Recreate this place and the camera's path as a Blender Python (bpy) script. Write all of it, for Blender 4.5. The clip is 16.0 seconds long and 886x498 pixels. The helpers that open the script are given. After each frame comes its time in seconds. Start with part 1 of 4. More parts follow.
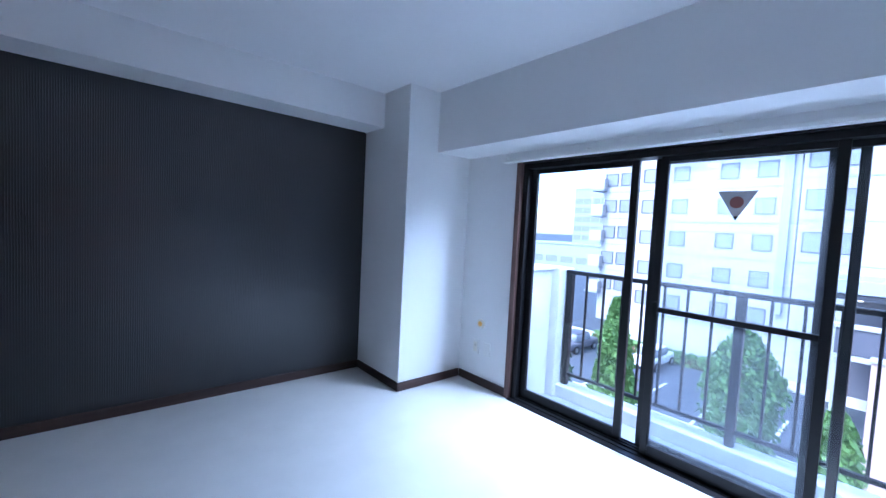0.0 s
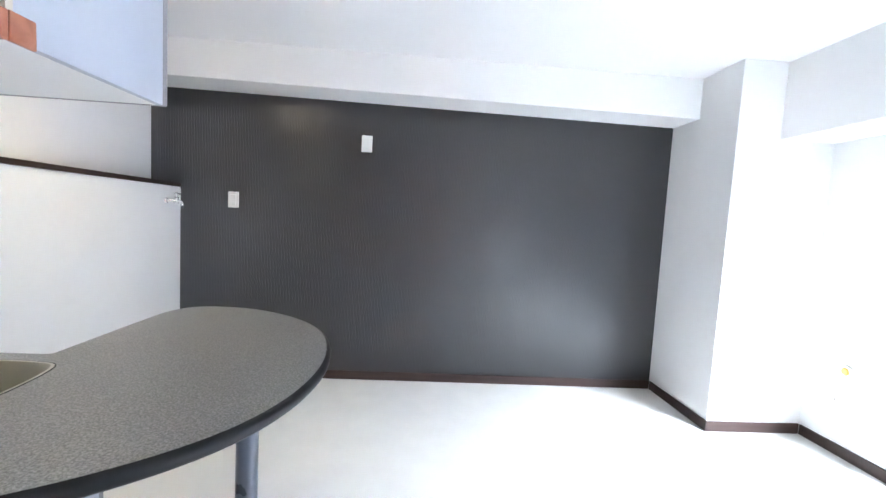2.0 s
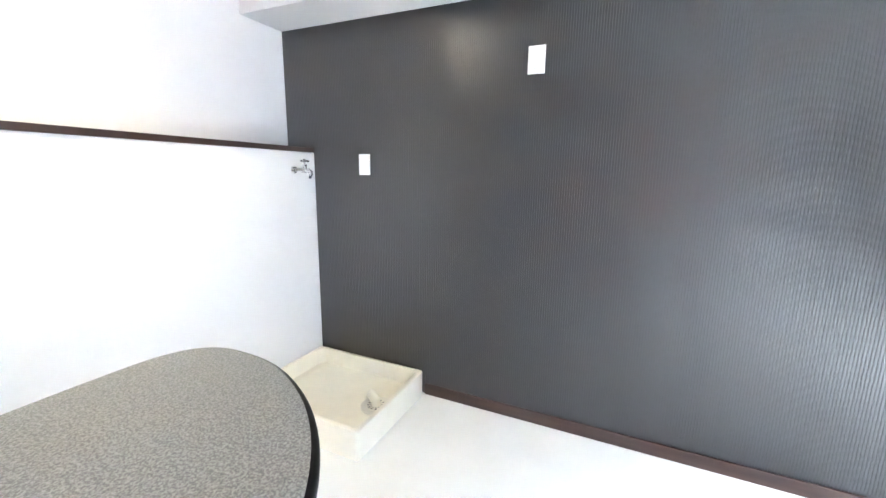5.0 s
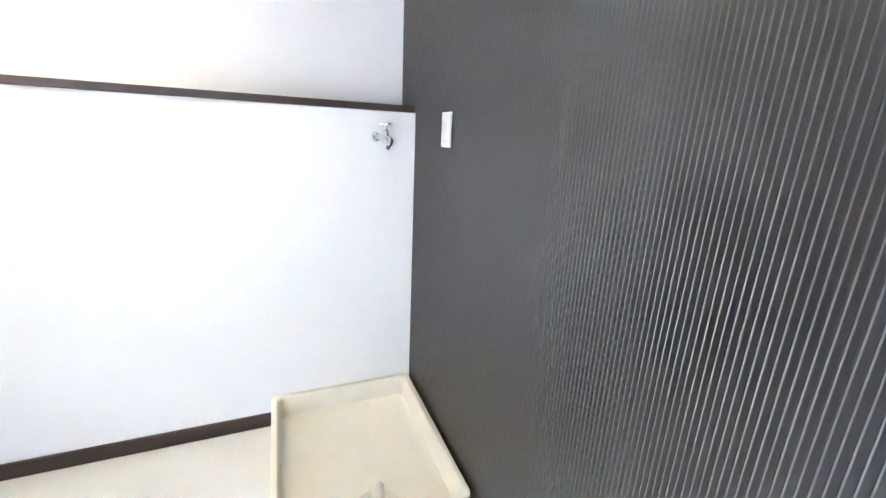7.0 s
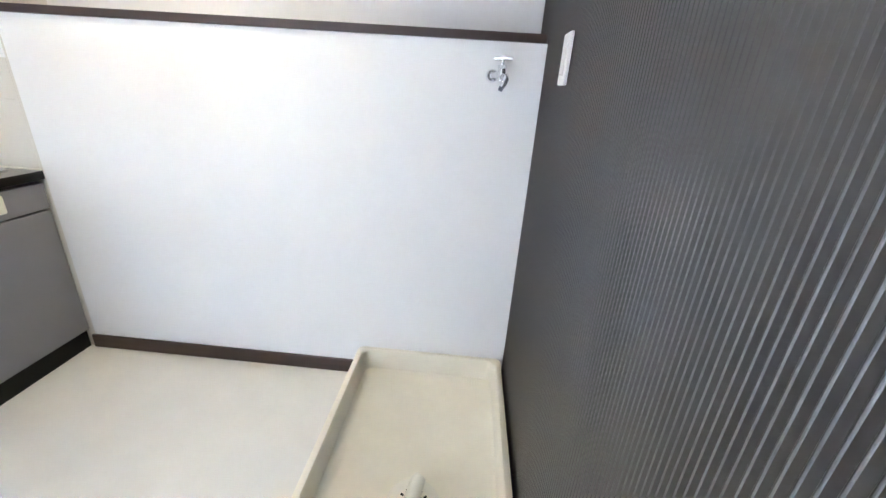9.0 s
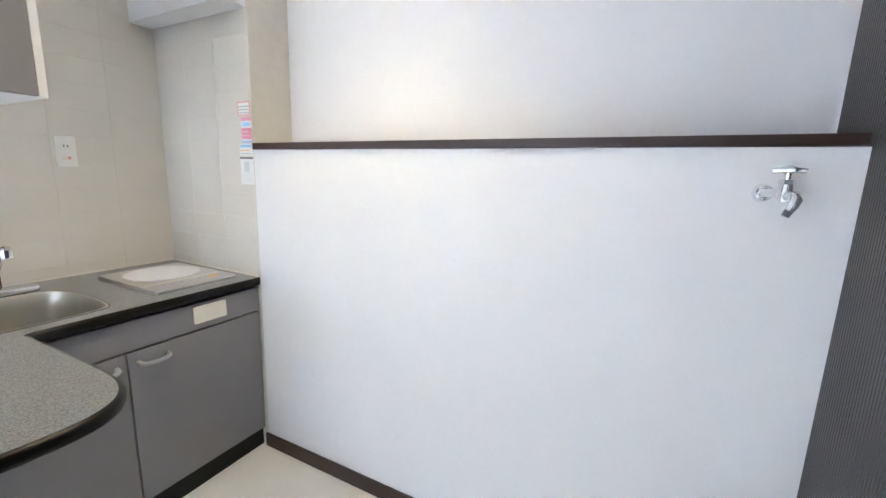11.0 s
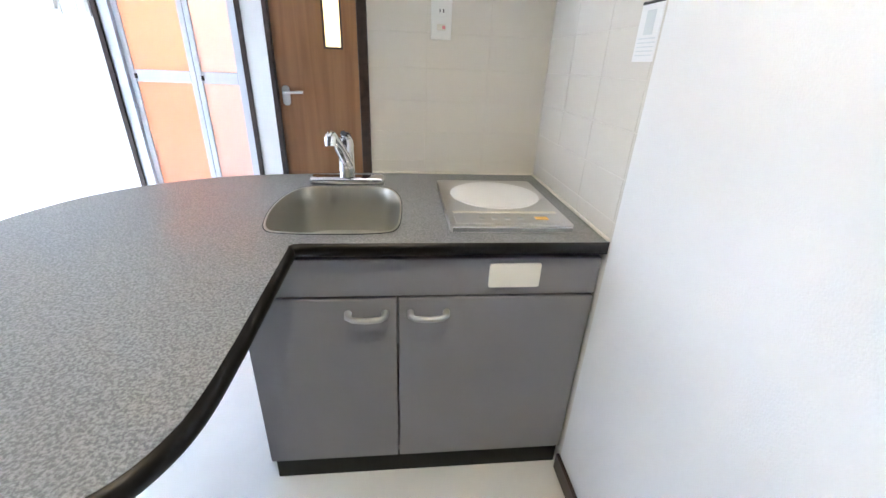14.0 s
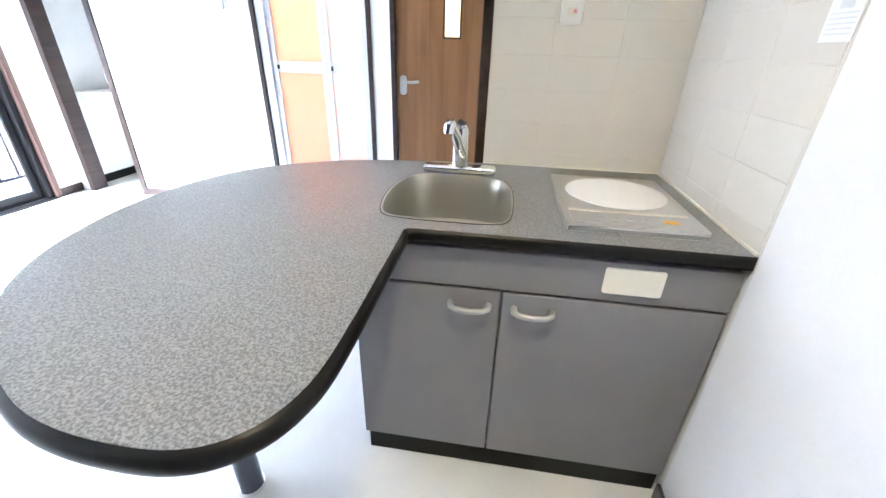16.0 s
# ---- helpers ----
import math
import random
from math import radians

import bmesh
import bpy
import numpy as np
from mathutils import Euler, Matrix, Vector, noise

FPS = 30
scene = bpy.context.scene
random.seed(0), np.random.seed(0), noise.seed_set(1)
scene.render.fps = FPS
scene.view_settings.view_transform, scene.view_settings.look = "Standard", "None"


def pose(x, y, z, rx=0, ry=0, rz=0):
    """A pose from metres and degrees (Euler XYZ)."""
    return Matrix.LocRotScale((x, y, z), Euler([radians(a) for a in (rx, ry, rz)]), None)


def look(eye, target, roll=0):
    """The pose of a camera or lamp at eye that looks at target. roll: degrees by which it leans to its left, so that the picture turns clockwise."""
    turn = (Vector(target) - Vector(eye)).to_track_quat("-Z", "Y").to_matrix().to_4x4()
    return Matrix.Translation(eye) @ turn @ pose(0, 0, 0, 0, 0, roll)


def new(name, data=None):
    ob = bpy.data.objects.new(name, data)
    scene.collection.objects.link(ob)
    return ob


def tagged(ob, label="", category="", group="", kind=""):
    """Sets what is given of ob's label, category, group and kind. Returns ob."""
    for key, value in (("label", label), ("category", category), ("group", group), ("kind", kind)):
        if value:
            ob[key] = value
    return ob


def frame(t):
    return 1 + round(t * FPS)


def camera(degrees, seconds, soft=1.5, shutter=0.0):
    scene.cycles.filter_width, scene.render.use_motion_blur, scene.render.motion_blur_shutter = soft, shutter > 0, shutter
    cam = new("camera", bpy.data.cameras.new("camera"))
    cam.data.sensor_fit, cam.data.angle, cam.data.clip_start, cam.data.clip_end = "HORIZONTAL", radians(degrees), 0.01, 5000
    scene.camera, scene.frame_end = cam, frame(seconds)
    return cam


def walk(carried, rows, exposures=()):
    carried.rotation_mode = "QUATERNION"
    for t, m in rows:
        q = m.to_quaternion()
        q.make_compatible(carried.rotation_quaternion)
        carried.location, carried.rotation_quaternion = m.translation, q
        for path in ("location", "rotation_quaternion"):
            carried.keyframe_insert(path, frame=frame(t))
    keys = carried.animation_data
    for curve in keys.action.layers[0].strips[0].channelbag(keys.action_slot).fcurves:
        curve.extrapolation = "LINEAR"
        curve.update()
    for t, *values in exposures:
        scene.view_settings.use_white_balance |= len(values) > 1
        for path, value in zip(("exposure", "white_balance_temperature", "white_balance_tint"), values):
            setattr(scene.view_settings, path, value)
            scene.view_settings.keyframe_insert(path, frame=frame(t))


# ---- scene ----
cam = camera(96.1, 16.0)

PATH = [
    (0, (1.962, -0.565, 1.297), (3.253, 0.96, 1.187), 2.9),
    (0.5, (1.896, -0.507, 1.282), (2.892, 1.223, 1.157), 2.6),
    (1, (1.869, -0.488, 1.302), (2.565, 1.38, 1.144), 2.6),
    (1.5, (1.818, -0.467, 1.284), (2.233, 1.484, 1.13), 2.7),
    (2, (1.775, -0.457, 1.277), (1.893, 1.534, 1.131), 3.2),
    (2.5, (1.735, -0.458, 1.261), (1.54, 1.526, 1.102), 2.0),
    (3, (1.731, -0.449, 1.251), (1.326, 1.5, 1.055), 1.6),
    (3.5, (1.739, -0.344, 1.24), (1.192, 1.564, 0.991), 1.3),
    (4, (1.744, -0.088, 1.245), (1.2, 1.806, 0.908), 0.6),
    (6.3, (1.835, 1.649, 1.35), (0.346, 2.91, 0.911), 3.7),
    (6.5, (1.783, 1.769, 1.343), (0.207, 2.908, 0.875), 3.9),
    (7, (1.722, 2.043, 1.31), (-0.058, 2.782, 0.777), 2.7),
    (7.5, (1.641, 2.239, 1.277), (-0.213, 2.597, 0.618), 4.3),
    (8, (1.555, 2.319, 1.258), (-0.244, 2.603, 0.431), 4.2),
    (8.2, (1.538, 2.335, 1.258), (-0.254, 2.543, 0.394), 4.5),
    (10.3, (1.434, 2.393, 1.297), (-0.454, 1.883, 0.878), 1.7),
    (10.4, (1.424, 2.351, 1.307), (-0.46, 1.815, 0.906), 1.8),
    (10.5, (1.384, 2.34, 1.293), (-0.482, 1.725, 0.918), 1.8),
    (11, (1.188, 2.191, 1.321), (-0.567, 1.3, 0.963), 1.7),
    (11.5, (0.92, 2.007, 1.308), (-0.639, 0.804, 0.956), 3.4),
    (12, (0.753, 1.791, 1.275), (-0.589, 0.363, 0.876), 3.0),
    (12.5, (0.617, 1.603, 1.293), (-0.391, -0.074, 0.88), 2.1),
    (13, (0.533, 1.518, 1.286), (0.021, -0.354, 0.801), 2.6),
    (13.5, (0.499, 1.528, 1.265), (0.247, -0.345, 0.611), 1.1),
    (14, (0.526, 1.537, 1.241), (0.32, -0.265, 0.398), 2.5),
    (14.5, (0.523, 1.532, 1.23), (0.348, -0.242, 0.325), 2.3),
    (15, (0.517, 1.525, 1.231), (0.402, -0.257, 0.331), 2.2),
    (15.5, (0.534, 1.521, 1.233), (0.556, -0.271, 0.345), 1.8),
    (16, (0.57, 1.519, 1.23), (0.818, -0.254, 0.338), 1.7),
]
walk(cam, [(t, look(eye, target, roll)) for t, eye, target, roll in PATH],
     [(0.0, 2.47, 4850, 17), (0.5, 2.57, 5100, 17), (1.0, 3.12, 5550, 17), (1.5, 4.02, 6010, 16), (2.0, 4.59, 6210, 15), (3.0, 5.07, 6260, 14),
      (4.0, 5.22, 6260, 14), (7.0, 5.29, 6260, 14), (8.0, 4.99, 6260, 14), (10.5, 4.87, 6100, 15), (12.0, 4.47, 6100, 15), (14.0, 4.87, 6050, 15), (16.0, 5.22, 6050, 15)])

# ---- light ----
world = bpy.data.worlds.new("sky")
scene.world = world
world.use_nodes = True
wn = world.node_tree.nodes
sky = wn.new("ShaderNodeTexSky")
sky.sky_type, sky.sun_disc = "NISHITA", False
sky.sun_elevation, sky.sun_rotation = radians(48), radians(285)
sky.dust_density, sky.air_density = 1.5, 1.0
wn["Background"].inputs["Strength"].default_value = 0.15
world.node_tree.links.new(sky.outputs[0], wn["Background"].inputs["Color"])


def lamp(name, kind, m, energy, color, **more):
    data = bpy.data.lights.new(name, kind)
    data.energy, data.color = energy, color
    for key, value in more.items():
        if key == "size":
            data.size = value
        if key == "size_y":
            data.shape, data.size_y = "RECTANGLE", value
        if key == "radius":
            data.shadow_soft_size = value
        if key == "cone":
            data.spot_size, data.spot_blend = radians(value), 0.8
        if key == "angle":
            data.angle = radians(value)
    ob = new(name, data)
    ob.matrix_world = m
    return ob


lamp("sun", "SUN", look((-20, 8, 25), (0, 0, 0)), 1.0, (1.0, 0.97, 0.93), angle=20)
# added area lamp, out of view over the window head, boosting the sky's light
lamp("window_fill", "AREA", look((5.0, 0.1, 2.35), (1.4, 0.1, 1.0)), 62, (0.80, 0.90, 1.0), size=2.6, size_y=0.7)
lamp("kitchen_lamp", "SPOT", pose(0.48, 1.3, 2.29), 1.5, (1.0, 0.82, 0.46), radius=0.05, cone=128)
lamp("bath_lamp", "POINT", pose(2.0, -2.65, 2.1), 1.9, (1.0, 0.78, 0.62), radius=0.1)
lamp("entrance_lamp", "POINT", pose(0.9, -2.2, 2.0), 4, (1.0, 0.80, 0.5), radius=0.1)


# ---- materials ----
def material(name, color, rough=0.5, metal=0.0, vary=0.06, scale=6.0, bump=0.0, bump_scale=120.0, spec=0.5, stretch=(1, 1, 1), random_piece=0.0):
    m = bpy.data.materials.new(name)
    m.use_nodes = True
    n, l = m.node_tree.nodes, m.node_tree.links
    b = n["Principled BSDF"]
    b.inputs["Roughness"].default_value, b.inputs["Metallic"].default_value = rough, metal
    b.inputs["Specular IOR Level"].default_value = spec
    co = n.new("ShaderNodeTexCoord")
    mp = n.new("ShaderNodeMapping")
    mp.inputs["Scale"].default_value = stretch
    l.new(co.outputs["Object"], mp.inputs["Vector"])
    big = n.new("ShaderNodeTexNoise")
    big.inputs["Scale"].default_value, big.inputs["Detail"].default_value = scale, 6
    l.new(mp.outputs[0], big.inputs["Vector"])
    ramp = n.new("ShaderNodeMapRange")
    ramp.inputs["From Min"].default_value, ramp.inputs["From Max"].default_value = 0.3, 0.7
    ramp.inputs["To Min"].default_value, ramp.inputs["To Max"].default_value = 1 - vary, 1 + vary
    l.new(big.outputs["Fac"], ramp.inputs["Value"])
    fac = ramp.outputs[0]
    if random_piece:
        info = n.new("ShaderNodeObjectInfo")
        r = n.new("ShaderNodeMapRange")
        r.inputs["To Min"].default_value, r.inputs["To Max"].default_value = 1 - random_piece, 1 + random_piece
        l.new(info.outputs["Random"], r.inputs["Value"])
        mu = n.new("ShaderNodeMath")
        mu.operation = "MULTIPLY"
        l.new(fac, mu.inputs[0])
        l.new(r.outputs[0], mu.inputs[1])
        fac = mu.outputs[0]
    mix = n.new("ShaderNodeVectorMath")
    mix.operation = "SCALE"
    mix.inputs[0].default_value = color
    l.new(fac, mix.inputs["Scale"])
    l.new(mix.outputs[0], b.inputs["Base Color"])
    rr = n.new("ShaderNodeMapRange")
    rr.inputs["To Min"].default_value, rr.inputs["To Max"].default_value = max(rough - 0.07, 0.02), min(rough + 0.07, 1)
    l.new(big.outputs["Fac"], rr.inputs["Value"])
    l.new(rr.outputs[0], b.inputs["Roughness"])
    if bump:
        fine = n.new("ShaderNodeTexNoise")
        fine.inputs["Scale"].default_value, fine.inputs["Detail"].default_value = bump_scale, 4
        l.new(mp.outputs[0], fine.inputs["Vector"])
        bp = n.new("ShaderNodeBump")
        bp.inputs["Strength"].default_value, bp.inputs["Distance"].default_value = bump, 0.002
        l.new(fine.outputs["Fac"], bp.inputs["Height"])
        l.new(bp.outputs[0], b.inputs["Normal"])
    return m


def speckle(name, dark, light, scale, rough):
    m = material(name, dark, rough, vary=0.1, scale=3)
    n, l = m.node_tree.nodes, m.node_tree.links
    b = n["Principled BSDF"]
    co = n.new("ShaderNodeTexCoord")
    a = n.new("ShaderNodeTexNoise")
    a.inputs["Scale"].default_value, a.inputs["Detail"].default_value, a.inputs["Roughness"].default_value = scale, 3, 0.7
    l.new(co.outputs["Object"], a.inputs["Vector"])
    r = n.new("ShaderNodeValToRGB")
    e = r.color_ramp.elements
    e[0].position, e[0].color = 0.40, (*dark, 1)
    e[1].position, e[1].color = 0.62, (*light, 1)
    l.new(a.outputs["Fac"], r.inputs["Fac"])
    l.new(r.outputs[0], b.inputs["Base Color"])
    return m


def wood(name, dark, light, scale, rough, axis=2):
    m = material(name, light, rough)
    n, l = m.node_tree.nodes, m.node_tree.links
    co = n.new("ShaderNodeTexCoord")
    mp = n.new("ShaderNodeMapping")
    st = [14.0, 14.0, 14.0]
    st[axis] = 0.7
    mp.inputs["Scale"].default_value = st
    l.new(co.outputs["Object"], mp.inputs["Vector"])
    a = n.new("ShaderNodeTexNoise")
    a.inputs["Scale"].default_value, a.inputs["Detail"].default_value, a.inputs["Distortion"].default_value = scale, 8, 0.6
    l.new(mp.outputs[0], a.inputs["Vector"])
    r = n.new("ShaderNodeValToRGB")
    e = r.color_ramp.elements
    e[0].position, e[0].color = 0.32, (*dark, 1)
    e[1].position, e[1].color = 0.68, (*light, 1)
    l.new(a.outputs["Fac"], r.inputs["Fac"])
    l.new(r.outputs[0], n["Principled BSDF"].inputs["Base Color"])
    return m


def glass(name, tint=(1, 1, 1), haze=0.0):
    m = bpy.data.materials.new(name)
    m.use_nodes = True
    n, l = m.node_tree.nodes, m.node_tree.links
    n.remove(n["Principled BSDF"])
    tr, gl, fr, mx = n.new("ShaderNodeBsdfTransparent"), n.new("ShaderNodeBsdfGlossy"), n.new("ShaderNodeFresnel"), n.new("ShaderNodeMixShader")
    tr.inputs["Color"].default_value = (*tint, 1)
    gl.inputs["Roughness"].default_value = 0.02
    l.new(fr.outputs[0], mx.inputs["Fac"])
    l.new(tr.outputs[0], mx.inputs[1])
    l.new(gl.outputs[0], mx.inputs[2])
    out = mx.outputs[0]
    if haze:
        df, m2 = n.new("ShaderNodeBsdfTranslucent"), n.new("ShaderNodeMixShader")
        df.inputs["Color"].default_value = (0.9, 0.93, 1, 1)
        m2.inputs["Fac"].default_value = haze
        l.new(mx.outputs[0], m2.inputs[1])
        l.new(df.outputs[0], m2.inputs[2])
        out = m2.outputs[0]
    l.new(out, n["Material Output"].inputs["Surface"])
    return m


def translucent(name, color):
    m = bpy.data.materials.new(name)
    m.use_nodes = True
    n, l = m.node_tree.nodes, m.node_tree.links
    b, t, mx = n["Principled BSDF"], n.new("ShaderNodeBsdfTranslucent"), n.new("ShaderNodeMixShader")
    b.inputs["Base Color"].default_value, b.inputs["Roughness"].default_value = (*color, 1), 0.35
    t.inputs["Color"].default_value = (*color, 1)
    mx.inputs["Fac"].default_value = 0.6
    noise_tex, bp = n.new("ShaderNodeTexNoise"), n.new("ShaderNodeBump")
    noise_tex.inputs["Scale"].default_value = 250
    bp.inputs["Strength"].default_value = 0.15
    l.new(noise_tex.outputs["Fac"], bp.inputs["Height"])
    l.new(bp.outputs[0], b.inputs["Normal"])
    l.new(b.outputs[0], mx.inputs[1])
    l.new(t.outputs[0], mx.inputs[2])
    l.new(mx.outputs[0], n["Material Output"].inputs["Surface"])
    return m


def glow(name, color, strength):
    m = material(name, color, 0.4)
    b = m.node_tree.nodes["Principled BSDF"]
    b.inputs["Emission Color"].default_value, b.inputs["Emission Strength"].default_value = (*color, 1), strength
    return m


PAPER = material("white_wallpaper", (0.80, 0.80, 0.79), 0.75, vary=0.015, scale=3, bump=0.35, bump_scale=260)
CEIL = material("ceiling_paper", (0.80, 0.80, 0.80), 0.85, vary=0.012, scale=2, bump=0.3, bump_scale=200)
FLOOR = material("pale_vinyl_floor", (0.78, 0.765, 0.72), 0.22, vary=0.03, scale=5, bump=0.05, bump_scale=40, spec=0.4)
BROWN = wood("dark_brown_trim", (0.022, 0.012, 0.010), (0.05, 0.028, 0.022), 2.0, 0.38, 1)
BROWN_X = wood("dark_brown_trim_x", (0.030, 0.015, 0.012), (0.065, 0.035, 0.028), 2.0, 0.38, 0)
JAMB = wood("brown_jamb", (0.10, 0.055, 0.045), (0.17, 0.10, 0.08), 2.0, 0.4, 2)
CHAR = material("charcoal_panel", (0.006, 0.006, 0.0075), 0.34, vary=0.0, scale=0.02, random_piece=0.10, spec=0.9)
CHAR.node_tree.nodes["Principled BSDF"].inputs["IOR"].default_value = 1.58
CHAR_BACK = material("charcoal_groove", (0.018, 0.018, 0.019), 0.6, vary=0.1)
TILE = material("cream_tile", (0.72, 0.69, 0.62), 0.25, vary=0.015, scale=2, random_piece=0.008)
GROUT = material("pale_grout", (0.70, 0.67, 0.60), 0.5, vary=0.03, scale=20)
GREY = material("grey_laminate", (0.205, 0.200, 0.208), 0.42, vary=0.03, scale=8, bump=0.05, bump_scale=400)
SIDE = material("blue_grey_laminate", (0.40, 0.43, 0.49), 0.45, vary=0.03)
BEIGE = material("beige_board", (0.50, 0.46, 0.36), 0.6, vary=0.05)
WHITE = material("white_laminate", (0.78, 0.78, 0.78), 0.4, vary=0.015)
PLATE = material("white_plastic", (0.80, 0.80, 0.77), 0.35, vary=0.01)
CREAM = material("cream_plastic", (0.76, 0.73, 0.64), 0.4, vary=0.02)
PAN = material("ivory_pan_plastic", (0.80, 0.76, 0.64), 0.35, vary=0.03, scale=9)
BLACK = material("black_edge", (0.006, 0.006, 0.007), 0.4, vary=0.1, spec=0.25)
STONE = speckle("grey_speckled_worktop", (0.112, 0.116, 0.115), (0.285, 0.287, 0.278), 230, 0.30)
STEEL = material("brushed_steel", (0.50, 0.48, 0.42), 0.36, 1.0, vary=0.02, scale=3)
STEEL_TOP = material("satin_steel_plate", (0.62, 0.61, 0.60), 0.35, 1.0, vary=0.04)
CHROME = material("chrome", (0.82, 0.83, 0.85), 0.07, 1.0, vary=0.02)
SILVER = material("satin_silver", (0.42, 0.42, 0.42), 0.35, 0.7, vary=0.03)
ALU = material("anodised_aluminium", (0.62, 0.66, 0.72), 0.4, 0.4, vary=0.03)
BRONZE = material("dark_bronze_aluminium", (0.007, 0.0065, 0.0075), 0.42, 0.0, vary=0.1, spec=0.35)
DOORWOOD = wood("brown_door_veneer", (0.19, 0.083, 0.028), (0.26, 0.125, 0.048), 1.6, 0.42, 2)
REDWOOD = wood("reddish_wood", (0.28, 0.10, 0.055), (0.42, 0.17, 0.10), 2.0, 0.45, 0)
ORANGE = translucent("orange_frosted_panel", (0.95, 0.60, 0.43))
PEACH = translucent("peach_frosted_panel", (0.93, 0.73, 0.67))
SLOT = translucent("frosted_slot_glass", (0.98, 0.90, 0.70))
GLASS = glass("clear_glass", (0.95, 0.97, 0.97))
SCREEN = glass("insect_screen", (0.86, 0.89, 0.93), 0.03)
LEG = material("dark_grey_leg", (0.10, 0.11, 0.13), 0.3, 0.5, vary=0.05)
RED = material("red_print", (0.75, 0.28, 0.32), 0.5)
PINK = material("pink_print", (0.82, 0.34, 0.48), 0.5)
BLUE = material("blue_print", (0.33, 0.57, 0.78), 0.5)
INK = material("grey_print", (0.50, 0.52, 0.53), 0.6)
PALE = material("pale_print", (0.64, 0.67, 0.67), 0.6)
AMBER = material("amber_print", (0.85, 0.50, 0.12), 0.5)
LABEL = material("white_label", (0.80, 0.80, 0.79), 0.45, vary=0.01)
CONC = material("balcony_concrete", (0.62, 0.60, 0.57), 0.8, vary=0.06, scale=4, bump=0.3, bump_scale=90)
BALFLOOR = material("balcony_floor_coating", (0.36, 0.38, 0.41), 0.6, vary=0.1, scale=4)
FACADE = material("white_facade", (0.43, 0.43, 0.43), 0.8, vary=0.04, scale=0.3)
FACADE_WIN = material("facade_glass", (0.23, 0.25, 0.28), 0.3, vary=0.1, scale=0.5)
FACADE_DARK = material("dark_cladding", (0.10, 0.10, 0.12), 0.5, vary=0.1)
PINKWALL = material("pinkish_wall", (0.50, 0.36, 0.33), 0.8, vary=0.05)
ASPHALT = material("asphalt", (0.075, 0.085, 0.10), 0.85, vary=0.15, scale=0.6)
LINE = material("road_paint", (0.75, 0.75, 0.72), 0.7)
GRASS = material("lawn", (0.09, 0.15, 0.04), 0.9, vary=0.25, scale=3)
LEAF = material("conifer_leaves", (0.10, 0.19, 0.045), 0.7, vary=0.3, scale=2)
LEAF_DARK = material("dark_leaves", (0.05, 0.10, 0.045), 0.7, vary=0.3, scale=2)
BARK = material("bark", (0.12, 0.08, 0.05), 0.9, vary=0.2)
FARWALL = material("far_building", (0.33, 0.36, 0.41), 0.8, vary=0.05, scale=0.1)
LAMP_GLOW = glow("lamp_diffuser", (1.0, 0.86, 0.6), 3.0)


# ---- building blocks ----
def add_box(bm, a, b, bevel=0.0, segments=2):
    (x0, x1), (y0, y1), (z0, z1) = [sorted((a[i], b[i])) for i in range(3)]
    made = bmesh.ops.create_cube(bm, size=1)["verts"]
    for v in made:
        v.co = Vector(((x0 + x1) / 2 + v.co.x * (x1 - x0), (y0 + y1) / 2 + v.co.y * (y1 - y0), (z0 + z1) / 2 + v.co.z * (z1 - z0)))
    if bevel:
        edges = list({e for v in made for e in v.link_edges})
        bmesh.ops.bevel(bm, geom=edges, offset=bevel, segments=segments, affect="EDGES", profile=0.5)
    return bm


def box(a, b, bevel=0.0, segments=2):
    return add_box(bmesh.new(), a, b, bevel, segments)


def add_rod(bm, a, b, r, r2=None, sides=20):
    a, b = Vector(a), Vector(b)
    d = b - a
    m = Matrix.Translation((a + b) / 2) @ d.to_track_quat("Z", "Y").to_matrix().to_4x4()
    bmesh.ops.create_cone(bm, cap_ends=True, segments=sides, radius1=r, radius2=r if r2 is None else r2, depth=d.length, matrix=m)
    return bm


def rod(a, b, r, r2=None, sides=20):
    return add_rod(bmesh.new(), a, b, r, r2, sides)


def tube(points, r, sides=14, radii=None):
    """A round bar swept along a bent line."""
    bm = bmesh.new()
    rings, up = [], Vector((0.31, 0.17, 0.93)).normalized()
    pts = [Vector(p) for p in points]
    for i, p in enumerate(pts):
        d = (pts[min(i + 1, len(pts) - 1)] - pts[max(i - 1, 0)]).normalized()
        u = d.cross(up).normalized()
        v = d.cross(u)
        q = radii[i] if radii else r
        rings.append([bm.verts.new(p + q * (math.cos(k * math.tau / sides) * u + math.sin(k * math.tau / sides) * v)) for k in range(sides)])
    for a, b in zip(rings, rings[1:]):
        for k in range(sides):
            bm.faces.new((a[k], a[(k + 1) % sides], b[(k + 1) % sides], b[k]))
    bm.faces.new(rings[0][::-1])
    bm.faces.new(rings[-1])
    bmesh.ops.recalc_face_normals(bm, faces=bm.faces)
    return bm


def smooth_loop(points, steps=6):
    """A closed rounded line through the given corners."""
    out, n = [], len(points)
    for i in range(n):
        p0, p1, p2, p3 = [Vector(points[(i + k) % n]) for k in (-1, 0, 1, 2)]
        for s in range(steps):
            t = s / steps
            out.append(0.5 * (2 * p1 + (p2 - p0) * t + (2 * p0 - 5 * p1 + 4 * p2 - p3) * t * t + (3 * p1 - p0 - 3 * p2 + p3) * t ** 3))
    return out


